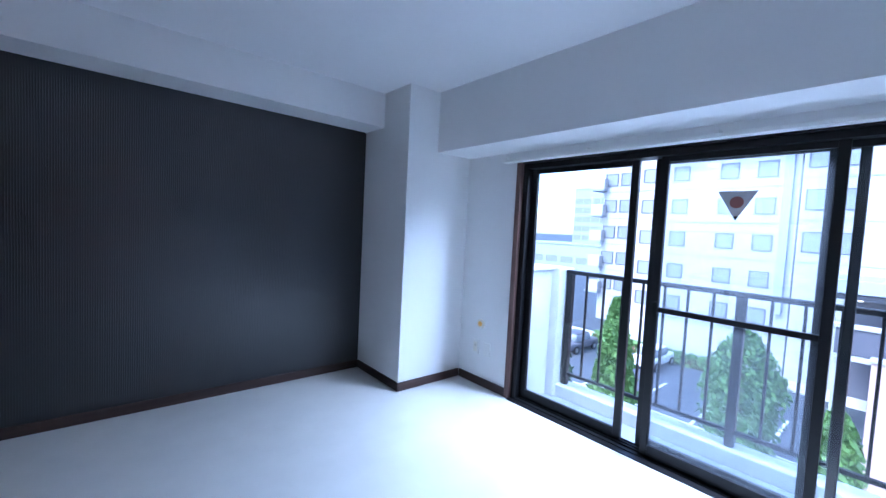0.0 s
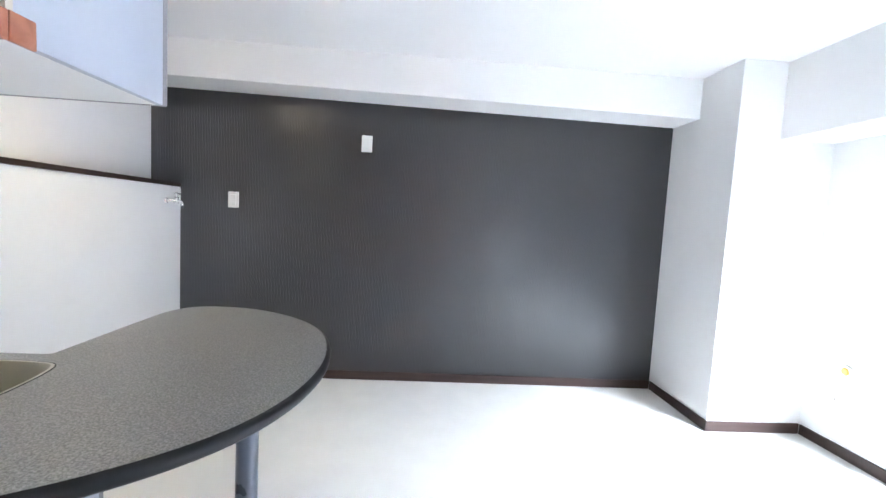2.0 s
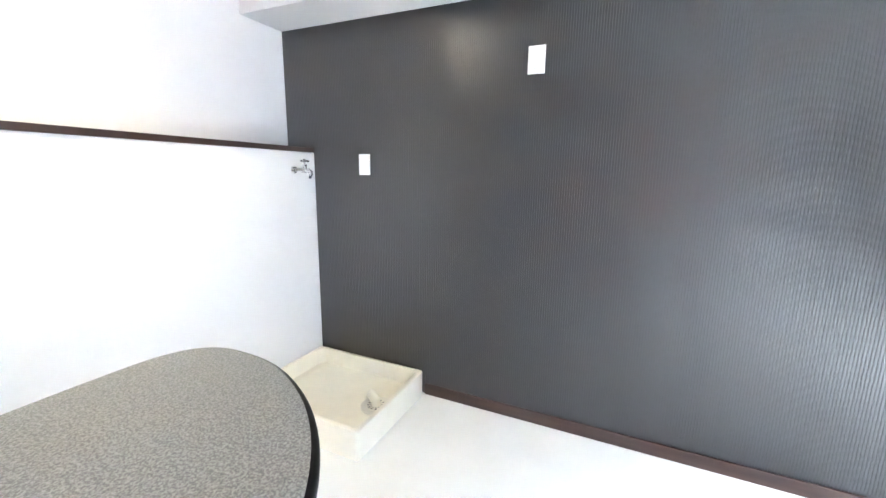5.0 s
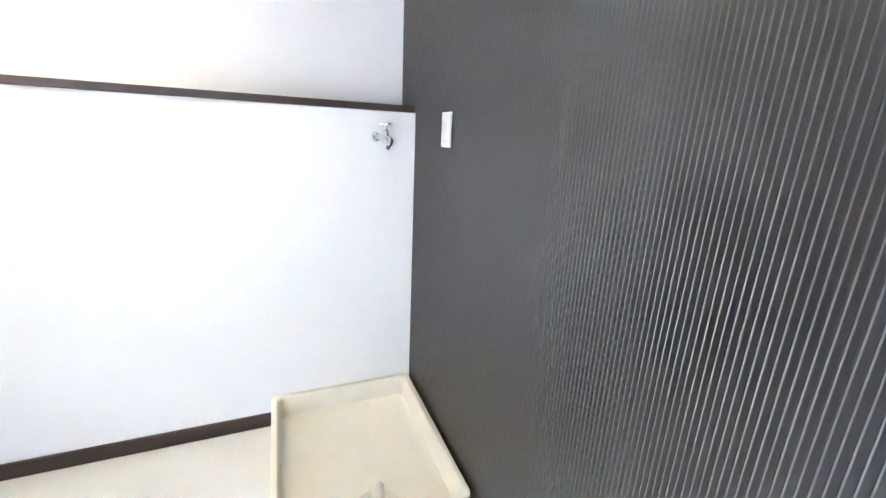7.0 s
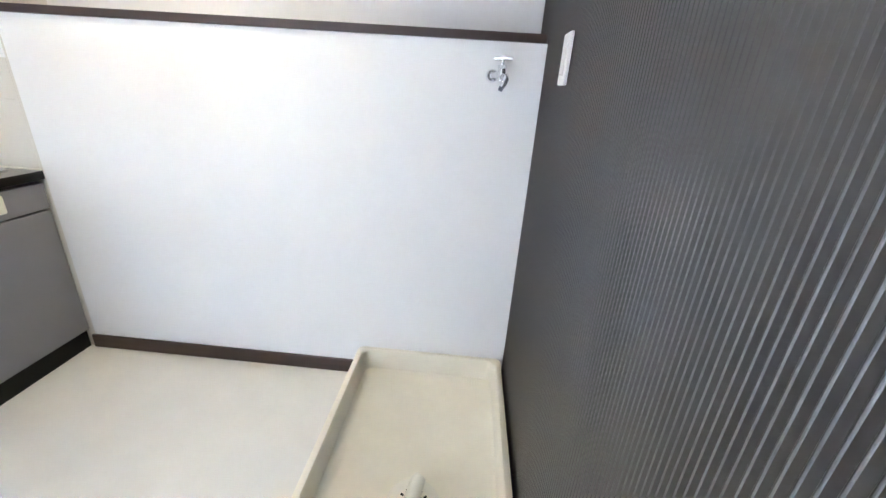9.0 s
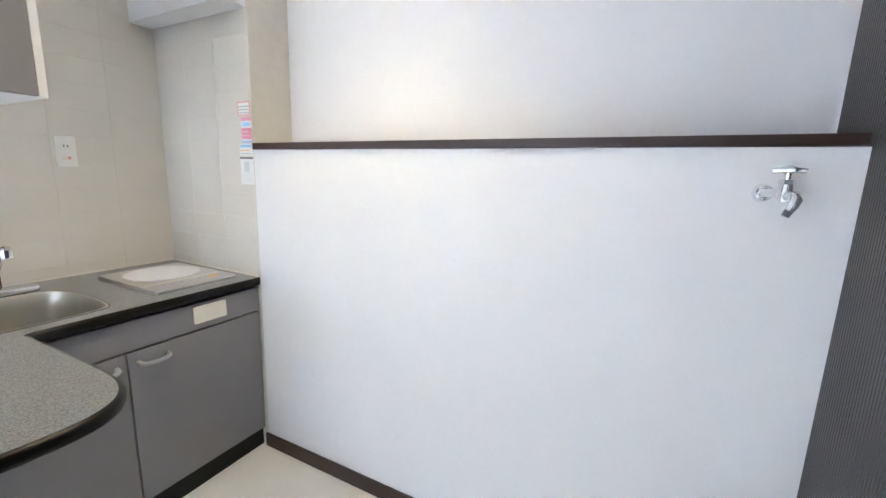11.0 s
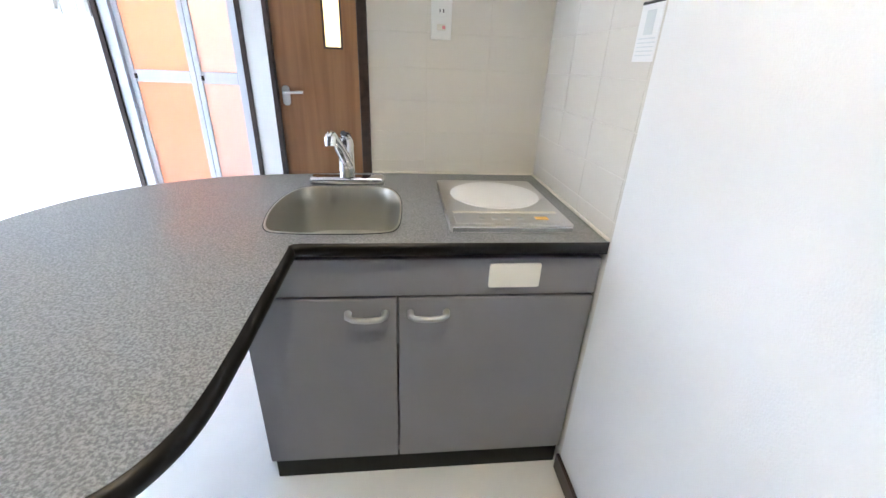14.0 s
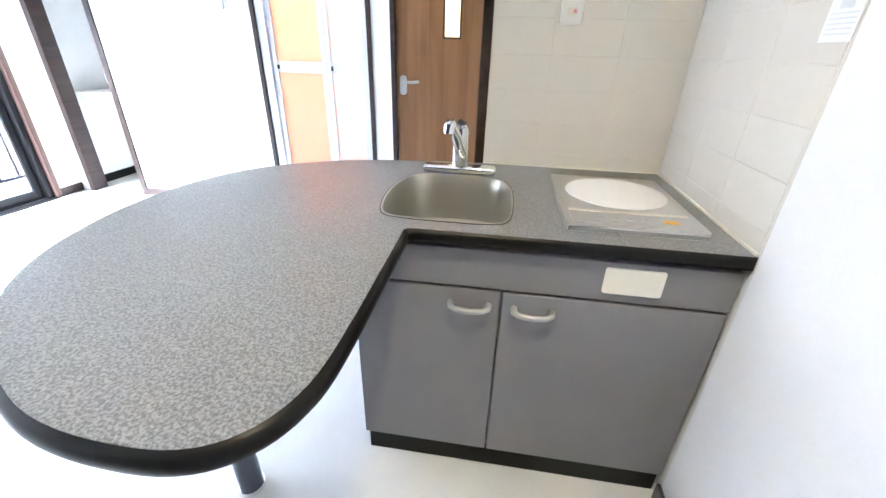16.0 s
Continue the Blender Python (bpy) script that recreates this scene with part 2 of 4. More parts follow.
def rounded(x0, y0, x1, y1, r, steps=6):
    out = []
    for cx, cy, a in ((x1 - r, y1 - r, 0), (x0 + r, y1 - r, 90), (x0 + r, y0 + r, 180), (x1 - r, y0 + r, 270)):
        for s in range(steps + 1):
            q = radians(a + 90 * s / steps)
            out.append((cx + r * math.cos(q), cy + r * math.sin(q)))
    return out


def prism(outline, z0, z1, holes=()):
    """A plate with the given outline, from z0 to z1, cut through by holes."""
    bm = bmesh.new()
    edges = []
    for line in (outline, *holes):
        vs = [bm.verts.new((p[0], p[1], z1)) for p in line]
        edges += [bm.edges.new((vs[i], vs[(i + 1) % len(vs)])) for i in range(len(vs))]
    bmesh.ops.triangle_fill(bm, use_beauty=True, use_dissolve=False, edges=edges)
    bmesh.ops.recalc_face_normals(bm, faces=bm.faces)
    for f in bm.faces:
        if f.normal.z < 0:
            f.normal_flip()
    top = list(bm.faces)
    made = bmesh.ops.extrude_face_region(bm, geom=top)["geom"]
    for v in made:
        if isinstance(v, bmesh.types.BMVert):
            v.co.z = z0
    bmesh.ops.recalc_face_normals(bm, faces=bm.faces)
    return bm


def mesh_of(name, bm, mat, smooth=False):
    data = bpy.data.meshes.new(name)
    bm.normal_update()
    bm.to_mesh(data)
    bm.free()
    data.materials.append(mat)
    if smooth:
        for p in data.polygons:
            p.use_smooth = True
        data.set_sharp_from_angle(angle=radians(40))
    return data


def thing(name, label, category, at=(0, 0, 0), group="", kind=""):
    ob = new(name)
    ob.location = at
    ob.empty_display_size = 0.05
    return tagged(ob, label, category, group, kind)


def part(name, bm, mat, parent, label="", smooth=False):
    """One mesh object under a thing or part; bm is in world metres."""
    up = Vector()
    o = parent
    while o:
        up += o.location
        o = o.parent
    bmesh.ops.translate(bm, verts=bm.verts, vec=-up)
    ob = new(name, mesh_of(name, bm, mat, smooth))
    ob.parent = parent
    return tagged(ob, label)


def solo(name, bm, mat, label="", category="", kind="", smooth=False, group=""):
    return tagged(new(name, mesh_of(name, bm, mat, smooth)), label, category, group, kind)


# ---- the room ----
D, WX, HALL, TOP = 2.602, 4.34, -1.47, 2.36
KY = 0.665
S = "structure"
solo("floor", box((-0.4, HALL - 1.6, -0.12), (WX + 0.16, D + 0.1, 0)), FLOOR, "pale cream vinyl floor with a soft sheen", "floor", S)
solo("ceiling", box((-0.4, HALL - 1.6, TOP), (WX + 0.3, D + 0.2, TOP + 0.12)), CEIL, "white papered ceiling", "ceiling", S)
wall_dark = solo("wall_north", box((-0.4, D + 0.006, 0), (3.70, D + 0.15, TOP)), CHAR_BACK, "charcoal ribbed feature wall", "wall", S)
beam_bm = box((-0.21, 2.310, 2.085), (3.70, D + 0.006, TOP))
for v in beam_bm.verts:
    if v.co.z < 2.1 and v.co.x < 0:
        v.co.z += 0.038
solo("beam_north", beam_bm, PAPER, "white papered ceiling beam over the charcoal wall", "beam", S)
solo("column", box((3.70, 1.95, 0), (WX, D + 0.15, TOP)), PAPER, "white papered corner column", "column", S)
solo("beam_east", box((3.985, HALL, 1.890), (WX, 1.95, TOP)), PAPER, "white papered beam over the balcony window", "beam", S)
# west side: low service wall with a ledge, upper wall set back
solo("wall_west_low", box((-0.21, KY, 0), (0, D, 1.41)), PAPER, "white papered low service wall", "wall", S)
solo("wall_west_up", box((-0.4, KY, 0), (-0.21, D, TOP)), PAPER, "white papered upper wall set back over a ledge", "wall", S)
wall_kw = solo("wall_kitchen_west", box((-0.4, -0.12, 0), (-0.0012, KY, TOP)), GROUT, "tiled side wall beside the cooktop", "wall", S)
solo("trim_ledge", box((-0.208, KY + 0.002, 1.411), (0.010, D - 0.008, 1.438), 0.003), BROWN, "dark brown wooden ledge cap", "trim", S)
wall_kb = solo("wall_kitchen_back", box((-0.006, -0.12, 0), (0.638, -0.0012, TOP)), GROUT, "cream tiled wall behind the worktop", "wall", S)
solo("trim_wall_end", box((0.638, -0.125, 0), (0.672, 0.008, TOP), 0.003), BROWN, "dark brown end trim of the tiled wall", "trim", S)
solo("beam_kitchen", box((0.002, 0.002, 1.97), (0.10, KY, TOP)), WHITE, "narrow white duct boxing over the cooktop", "beam", S)
# south wall in pieces round its openings: brown door, bath door, closet
DX0, DX1, BX0, BX1, CX0, CX1 = 0.53, 1.392, 1.56, 2.365, 3.70, 4.22
DZ, BZ, CZ = 1.98, 2.0, 2.0
for n, (a, b, z0) in enumerate(((0.0, DX0, 0), (DX0, DX1, DZ), (DX1, BX0, 0), (BX0, BX1, BZ), (BX1, CX0, 0), (CX0, CX1, CZ), (CX1, WX, 0))):
    solo("wall_south_%d" % (n + 1), box((a, HALL - 0.12, z0), (b, HALL, TOP)), PAPER, "white papered wall", "wall", S)
solo("wall_hall_west", box((-0.12, HALL - 1.6, 0), (0, -0.12, TOP)), PAPER, "white papered hall wall", "wall", S)
solo("wall_rooms_back", box((-0.12, HALL - 1.72, 0), (WX + 0.1, HALL - 1.6, TOP)), PAPER, "plain wall behind the bath and the entrance", "wall", S)
solo("wall_between_rooms", box((1.44, HALL - 1.6, 0), (1.52, HALL - 0.12, TOP)), PAPER, "plain wall between the entrance and the bath", "wall", S)
solo("wall_bath_east", box((2.45, HALL - 1.6, 0), (2.53, HALL - 0.12, TOP)), PAPER, "plain wall beside the bath", "wall", S)
# east wall with the window opening
WY0, WY1, WZ = -1.22, 1.362, 1.79
solo("wall_east_1", box((WX, WY1 + 0.05, -0.2), (WX + 0.16, D + 0.15, TOP)), PAPER, "white papered wall beside the window", "wall", S)
solo("wall_east_2", box((WX, HALL - 0.7, -0.2), (WX + 0.16, WY0 - 0.05, TOP)), PAPER, "white papered wall beside the window", "wall", S)
solo("wall_east_3", box((WX, WY0 - 0.05, WZ + 0.04), (WX + 0.16, WY1 + 0.05, TOP)), PAPER, "white papered wall over the window", "wall", S)
solo("floor_sill", box((WX + 0.16, WY0 - 0.05, -0.2), (WX + 0.2, WY1 + 0.05, -0.02)), CONC, "concrete threshold of the balcony window", "threshold", S)


def baseboard(name, a, b, mat=BROWN):
    solo(name, box(a, b, 0.003), mat, "dark brown wooden baseboard", "baseboard", S)


BH = 0.068
baseboard("baseboard_1", (0.78, D - 0.012, 0), (3.69, D, BH), BROWN_X)
baseboard("baseboard_2", (3.688, 1.938, 0), (3.70, D - 0.012, BH))
baseboard("baseboard_3", (3.70, 1.938, 0), (WX - 0.012, 1.95, BH), BROWN_X)
baseboard("baseboard_4", (WX - 0.012, WY1 + 0.05, 0), (WX, 1.938, BH))
baseboard("baseboard_5", (0, 0.655, 0), (0.012, 1.95, BH))
baseboard("baseboard_6", (BX1 + 0.03, HALL, 0), (CX0 - 0.03, HALL + 0.012, BH), BROWN_X)
baseboard("baseboard_7", (WX - 0.012, HALL, 0), (WX, WY0 - 0.05, BH))
baseboard("baseboard_8", (0.0, HALL, 0), (DX0 - 0.03, HALL + 0.012, BH), BROWN_X)


# ---- doors in the south wall ----
def casing(name, x0, x1, z, w=0.03):
    c = thing(name, "dark brown wooden door casing in the white wall", "door frame", ((x0 + x1) / 2, HALL, 0), "", S)
    for a, b in ((x0 - 0.002, x0 + w), (x1 - w, x1 + 0.002)):
        part("jamb", box((a, HALL - 0.122, 0), (b, HALL + 0.012, z), 0.003), BROWN, c)
    part("head", box((x0 + w, HALL - 0.122, z - w), (x1 - w, HALL + 0.012, z), 0.003), BROWN_X, c)
    return c


casing("door_frame_1", DX0, DX1, DZ)
door = thing("door_1", "closed brown wooden door with a slim frosted window", "door", (1.05, HALL, 0), "", S)
ya, yb = HALL - 0.055, HALL - 0.02
x0, x1 = DX0 + 0.032, DX1 - 0.032
sx0, sx1, sz0, sz1 = 0.91, 1.035, 1.30, 1.86
leaf = bmesh.new()
add_box(leaf, (x0, ya, 0.005), (sx0, yb, DZ - 0.035))
add_box(leaf, (sx1, ya, 0.005), (x1, yb, DZ - 0.035))
add_box(leaf, (sx0, ya, 0.005), (sx1, yb, sz0))
add_box(leaf, (sx0, ya, sz1), (sx1, yb, DZ - 0.035))
part("door_leaf", leaf, DOORWOOD, door)
part("slot_glass", box((sx0, ya + 0.012, sz0), (sx1, yb - 0.012, sz1)), SLOT, door, "slim frosted glass pane lit from behind")
fr = bmesh.new()
for a, b in (((sx0, sz0), (sx0 + 0.012, sz1)), ((sx1 - 0.012, sz0), (sx1, sz1)), ((sx0 + 0.012, sz0), (sx1 - 0.012, sz0 + 0.012)), ((sx0 + 0.012, sz1 - 0.012), (sx1 - 0.012, sz1))):
    add_box(fr, (a[0], yb - 0.01, a[1]), (b[0], yb + 0.006, b[1]))
part("slot_frame", fr, BROWN, door)
plate_bm = prism(rounded(-0.025, -0.065, 0.025, 0.065, 0.024), 0, 0.008)
bmesh.ops.rotate(plate_bm, verts=plate_bm.verts, matrix=Matrix.Rotation(radians(90), 3, "X"))
bmesh.ops.translate(plate_bm, verts=plate_bm.verts, vec=(1.312, yb + 0.008, 1.0))
handle = part("door_handle", plate_bm, SILVER, door, "satin silver lever handle")
part("lever", tube([(1.312, yb + 0.004, 1.02), (1.312, yb + 0.045, 1.02), (1.295, yb + 0.052, 1.022), (1.19, yb + 0.05, 1.028)], 0.009), SILVER, handle, smooth=True)

casing("door_frame_2", BX0 - 0.03, BX1 + 0.03, BZ)
bath = thing("door_2", "closed folding bath door with orange frosted panels in aluminium", "folding door", (1.95, HALL, 0), "", S)
outer = bmesh.new()
for a, b in ((BX0, BX0 + 0.025), (BX1 - 0.06, BX1)):
    add_box(outer, (a, HALL - 0.09, 0), (b, HALL - 0.005, BZ - 0.03))
add_box(outer, (BX0 + 0.025, HALL - 0.09, BZ - 0.07), (BX1 - 0.06, HALL - 0.005, BZ - 0.03))
add_box(outer, (BX0 + 0.025, HALL - 0.09, 0), (BX1 - 0.06, HALL - 0.005, 0.04))
part("door_track_frame", outer, ALU, bath)
for k, (a, b, mat) in enumerate(((BX0 + 0.027, 1.886, PEACH), (1.889, BX1 - 0.062, ORANGE))):
    y = HALL - 0.05
    lf = bmesh.new()
    w = 0.034
    add_box(lf, (a, y - 0.016, 0.045), (a + w, y + 0.016, BZ - 0.075), 0.003)
    add_box(lf, (b - w, y - 0.016, 0.045), (b, y + 0.016, BZ - 0.075), 0.003)
    for z in (0.045, 1.055, BZ - 0.125):
        add_box(lf, (a + w, y - 0.014, z), (b - w, y + 0.014, z + (0.075 if z > 1 and z < 1.5 else 0.05)), 0.003)
    lf_ob = part("door_leaf", lf, ALU, bath)
    for z0, z1 in ((0.095, 1.055), (1.13, BZ - 0.125)):
        part("panel", box((a + w, y - 0.003, z0), (b - w, y + 0.003, z1)), mat, lf_ob, "frosted orange panel lit from behind" if mat is ORANGE else "frosted peach panel lit from behind")
    part("pull", box((b - w - 0.014, y + 0.012, 1.075), (b - w + 0.002, y + 0.02, 1.105)), BLACK, lf_ob)

casing("door_frame_3", CX0 - 0.03, CX1 + 0.03, CZ, 0.045)
solo("wall_closet_1", box((CX0 - 0.5, HALL - 0.68, 0), (WX, HALL - 0.62, TOP)), PAPER, "white papered back of the closet", "wall", S)
solo("wall_closet_2", box((CX0 - 0.5, HALL - 0.62, 0), (CX0 - 0.44, HALL - 0.12, TOP)), PAPER, "white papered side of the closet", "wall", S)
baseboard("baseboard_9", (CX0 - 0.44, HALL - 0.62, 0), (WX - 0.012, HALL - 0.608, 0.075), BLACK)
baseboard("baseboard_10", (WX - 0.012, HALL - 0.608, 0), (WX, HALL - 0.12, 0.075), BLACK)
shelf = thing("closet_shelf", "pale wooden shelf board across the open closet", "shelf", (4.0, HALL - 0.4, 0.82))
part("shelf_board", box((CX0 - 0.44, HALL - 0.62, 0.80), (WX, HALL - 0.22, 0.822), 0.002), CREAM, shelf)
part("shelf_cleat", box((CX0 - 0.44, HALL - 0.62, 0.76), (WX, HALL - 0.60, 0.80), 0.002), CREAM, shelf)
slide = thing("closet_door", "white folding closet door pushed open against its frame", "closet door", (CX0 + 0.03, HALL - 0.03, 0))
part("door_leaf", box((CX0 + 0.018, HALL - 0.085, 0.015), (CX0 + 0.046, HALL - 0.045, CZ - 0.05), 0.003), ALU, slide)
part("edge_seal", box((CX0 + 0.046, HALL - 0.07, 0.015), (CX0 + 0.052, HALL - 0.05, CZ - 0.05)), BLACK, slide)
part("pull", box((CX0 + 0.046, HALL - 0.035, 0.92), (CX0 + 0.058, HALL - 0.02, 1.0), 0.003), SILVER, slide)

# ---- balcony window ----
win = thing("window_1", "dark bronze sliding balcony window", "window", (WX + 0.08, 0.1, 0), "", S)
fx0, fx1 = WX + 0.02, WX + 0.14
part("window_frame", box((fx0, WY1 - 0.035, 0), (fx1, WY1 + 0.01, WZ), 0.003), BRONZE, win)
part("window_frame", box((fx0, WY0 - 0.01, 0), (fx1, WY0 + 0.035, WZ), 0.003), BRONZE, win)
part("window_frame", box((fx0, WY0 - 0.01, WZ - 0.028), (fx1, WY1 + 0.01, WZ + 0.01), 0.003), BRONZE, win)
sill = bmesh.new()
add_box(sill, (fx0, WY0 - 0.01, -0.03), (fx1, WY1 + 0.01, 0.012))
for q in (0.03, 0.062, 0.095):
    add_box(sill, (fx0 + q, WY0, 0.012), (fx0 + q + 0.006, WY1, 0.024))
part("window_sill", sill, BRONZE, win, "dark metal sill with tracks")


def sash(y0, y1, x, mat, rail_z=None, w=0.036):
    f = bmesh.new()
    for a, b in ((y0, y0 + w), (y1 - w, y1)):
        add_box(f, (x - 0.014, a, 0.026), (x + 0.014, b, WZ - 0.03), 0.003)
    add_box(f, (x - 0.013, y0 + w, 0.026), (x + 0.013, y1 - w, 0.085), 0.003)
    add_box(f, (x - 0.013, y0 + w, WZ - 0.062), (x + 0.013, y1 - w, WZ - 0.03), 0.003)
    if rail_z:
        add_box(f, (x - 0.012, y0 + w, rail_z - 0.015), (x + 0.012, y1 - w, rail_z + 0.015), 0.002)
    ob = part("sash", f, BRONZE, win)
    pane = part("screen" if rail_z else "pane", box((x - 0.003, y0 + w, 0.085), (x + 0.003, y1 - w, WZ - 0.062)), mat, ob)
    pane.visible_shadow = False
    return ob


sash(0.537, WY1 - 0.036, fx0 + 0.065, GLASS, None, 0.046)
sash(-0.36, 0.40, fx0 + 0.033, SCREEN, 0.885, 0.04)
part("crescent_lock", box((fx0 + 0.006, 0.36, 0.84), (fx0 + 0.018, 0.385, 0.93), 0.003), BLACK, win)
sash(-0.42, 0.455, fx0 + 0.098, GLASS)
sash(WY0 + 0.036, -0.29, fx0 + 0.065, GLASS, None, 0.05)
jb = thing("window_casing", "brown wooden lining round the balcony window", "window casing", (WX, 0.1, 0), "", S)
for a, b in ((WY1 + 0.01, WY1 + 0.052), (WY0 - 0.052, WY0 - 0.01)):
    part("jamb", box((WX - 0.012, a, 0), (WX + 0.15, b, WZ + 0.045), 0.003), JAMB, jb)
part("head", box((WX - 0.004, WY0 - 0.01, WZ + 0.01), (WX + 0.15, WY1 + 0.01, WZ + 0.040), 0.003), BRONZE, jb, "dark head lining")
part("threshold", box((WX - 0.03, WY0 - 0.01, 0.0), (WX + 0.02, WY1 + 0.01, 0.006), 0.001), BRONZE, jb)
rail = thing("curtain_rail", "white metal curtain rail over the balcony window", "curtain rail", (WX - 0.05, 0.1, 1.84))
part("track", box((WX - 0.07, WY0 - 0.1, 1.800), (WX - 0.045, WY1 + 0.12, 1.823), 0.004), PLATE, rail)
part("track", box((WX - 0.105, WY0 - 0.1, 1.800), (WX - 0.08, WY1 + 0.12, 1.823), 0.004), PLATE, rail)
for y in (WY1 + 0.08, 0.8, 0.1, -0.6, WY0 - 0.06):
    part("bracket", box((WX - 0.11, y - 0.012, 1.823), (WX, y + 0.012, 1.838), 0.002), PLATE, rail)
mark = thing("window_sticker", "triangular fire entry sticker with a reddish disc on the window", "sticker", (fx0 + 0.02, 0.03, 1.5))
tri = prism([(-0.085, 0.075), (0.0, -0.075), (0.085, 0.075)], 0, 0.001)
disc = prism([(0.030 * math.cos(a), 0.018 + 0.030 * math.sin(a)) for a in [k * math.tau / 24 for k in range(24)]], 0, 0.001)
tip = prism([(-0.013, -0.052), (0.0, -0.075), (0.013, -0.052)], 0, 0.001)
for bm, mat, nm, off in ((tri, material("sticker_back", (0.55, 0.54, 0.55), 0.6), "backing", 0), (disc, material("sticker_disc", (0.35, 0.14, 0.12), 0.6), "disc", -0.0016), (tip, BLACK, "tip", -0.0016)):
    bmesh.ops.rotate(bm, verts=bm.verts, matrix=Matrix(((0, 0, 1), (1, 0, 0), (0, 1, 0))))
    bmesh.ops.translate(bm, verts=bm.verts, vec=(fx0 + 0.028 + off, 0.03, 1.478))
    part(nm, bm, mat, mark)

# ---- balcony ----
BF = -0.2
solo("balcony_floor", box((WX + 0.2, -3.0, BF - 0.2), (5.32, 1.75, BF)), BALFLOOR, "grey coated balcony floor", "balcony floor", S)
solo("balcony_kerb", box((5.12, -3.0, BF), (5.30, 1.5, BF + 0.11), 0.01), CONC, "pale concrete kerb along the balcony edge", "kerb", S)
par = thing("balcony_parapet", "off-white rendered parapet at the balcony end", "parapet", (4.9, 1.6, BF), "", S)
part("wall_panel", box((WX + 0.16, 1.55, BF), (5.08, 1.66, 0.96), 0.01), CONC, par)
part("pillar", box((5.08, 1.47, BF), (5.32, 1.70, 0.98), 0.012), CONC, par)
part("coping", box((WX + 0.16, 1.52, 0.96), (5.08, 1.69, 1.0), 0.01), CONC, par)
br = thing("balcony_railing", "black metal balcony railing with slim bars", "railing", (5.2, 0.0, BF + 0.11))
part("top_rail", box((5.175, -3.0, 0.93), (5.225, 1.47, 0.965), 0.006), BRONZE, br)
part("bottom_rail", box((5.185, -3.0, 0.0), (5.215, 1.47, 0.028), 0.004), BRONZE, br)
for y in (1.43, 0.15, -1.13, -2.41):
    part("post", box((5.175, y - 0.028, BF + 0.11), (5.225, y + 0.028, 0.93), 0.004), BRONZE, br)
bar = mesh_of("bar", box((-0.008, -0.008, 0), (0.008, 0.008, 0.902)), BRONZE)
for k in range(40):
    y = 1.43 - 0.16 * k
    if y > -2.95 and k % 8:
        b = new("bar", bar)
        b.parent = br
        b.location = Vector((5.2, y, 0.028)) - br.location

# ---- kitchen ----
sink_hole = smooth_loop([(0.585, 0.215), (0.71, 0.20), (0.835, 0.215), (0.880, 0.30), (0.888, 0.44), (0.862, 0.575), (0.80, 0.603), (0.70, 0.607), (0.60, 0.603), (0.545, 0.575), (0.532, 0.44), (0.54, 0.30)], 5)
edge = [(0.004, 0.004), (0.636, 0.004), (0.674, 0.012)]
curve = [Vector(p) for p in ((0.674, 0.012), (0.87, 0.034), (1.09, 0.075), (1.275, 0.165), (1.424, 0.308), (1.501, 0.50), (1.509, 0.73), (1.441, 0.965), (1.295, 1.148), (1.10, 1.264), (0.93, 1.290), (0.832, 1.262), (0.784, 1.175), (0.777, 1.03))]
for i in range(len(curve) - 1):
    p0, p1, p2, p3 = curve[max(i - 1, 0)], curve[i], curve[i + 1], curve[min(i + 2, len(curve) - 1)]
    for s in range(1, 8):
        t = s / 7
        q = 0.5 * (2 * p1 + (p2 - p0) * t + (2 * p0 - 5 * p1 + 4 * p2 - p3) * t * t + (3 * p1 - p0 - 3 * p2 + p3) * t ** 3)
        edge.append((q.x, q.y))
edge += [(0.782, 0.70), (0.784, 0.68), (0.775, 0.67), (0.76, 0.667), (0.004, 0.665)]
top = thing("worktop", "grey speckled worktop with a rounded peninsula and black edge", "worktop", (0.7, 0.5, 0.81))
slab = prism(edge, 0.846, 0.850, [sink_hole])
part("surface", slab, STONE, top)
part("edge_band", prism([(p[0], p[1]) for p in edge], 0.816, 0.8455, [sink_hole]), BLACK, top, "black rubber-like edge")
nose = bmesh.new()
rim = [Vector((p[0], p[1], 0)) for p in edge]
rows = []
for i, p in enumerate(rim):
    d = (rim[(i + 1) % len(rim)] - rim[i - 1]).normalized()
    out = Vector((d.y, -d.x, 0))
    free = not (p.x < 0.01 or (p.y < 0.02 and p.x < 0.68))
    rows.append([nose.verts.new(p + out * (q if free else 0.0005) + Vector((0, 0, z))) for q, z in ((0.0002, 0.8495), (0.007, 0.847), (0.0125, 0.840), (0.014, 0.832), (0.0125, 0.824), (0.007, 0.818), (0.0002, 0.816))])
for i, a in enumerate(rows):
    b = rows[(i + 1) % len(rows)]
    for k in range(len(a) - 1):
        nose.faces.new((a[k], b[k], b[k + 1], a[k + 1]))
bmesh.ops.recalc_face_normals(nose, faces=nose.faces)
part("bullnose", nose, BLACK, top, "rounded black edge strip", True)
part("wall_seal", box((0.002, 0.002, 0.850), (0.636, 0.009, 0.856)), CREAM, top, "cream sealing strip")
part("wall_seal", box((0.002, 0.009, 0.850), (0.009, 0.66, 0.856)), CREAM, top, "cream sealing strip")
leg = part("leg", rod((1.245, 0.83, 0.0), (1.245, 0.83, 0.816), 0.034, sides=32), LEG, top, "round dark grey metal leg", True)
part("foot_ring", rod((1.245, 0.83, 0.0), (1.245, 0.83, 0.018), 0.040, sides=32), CHROME, leg, smooth=True)
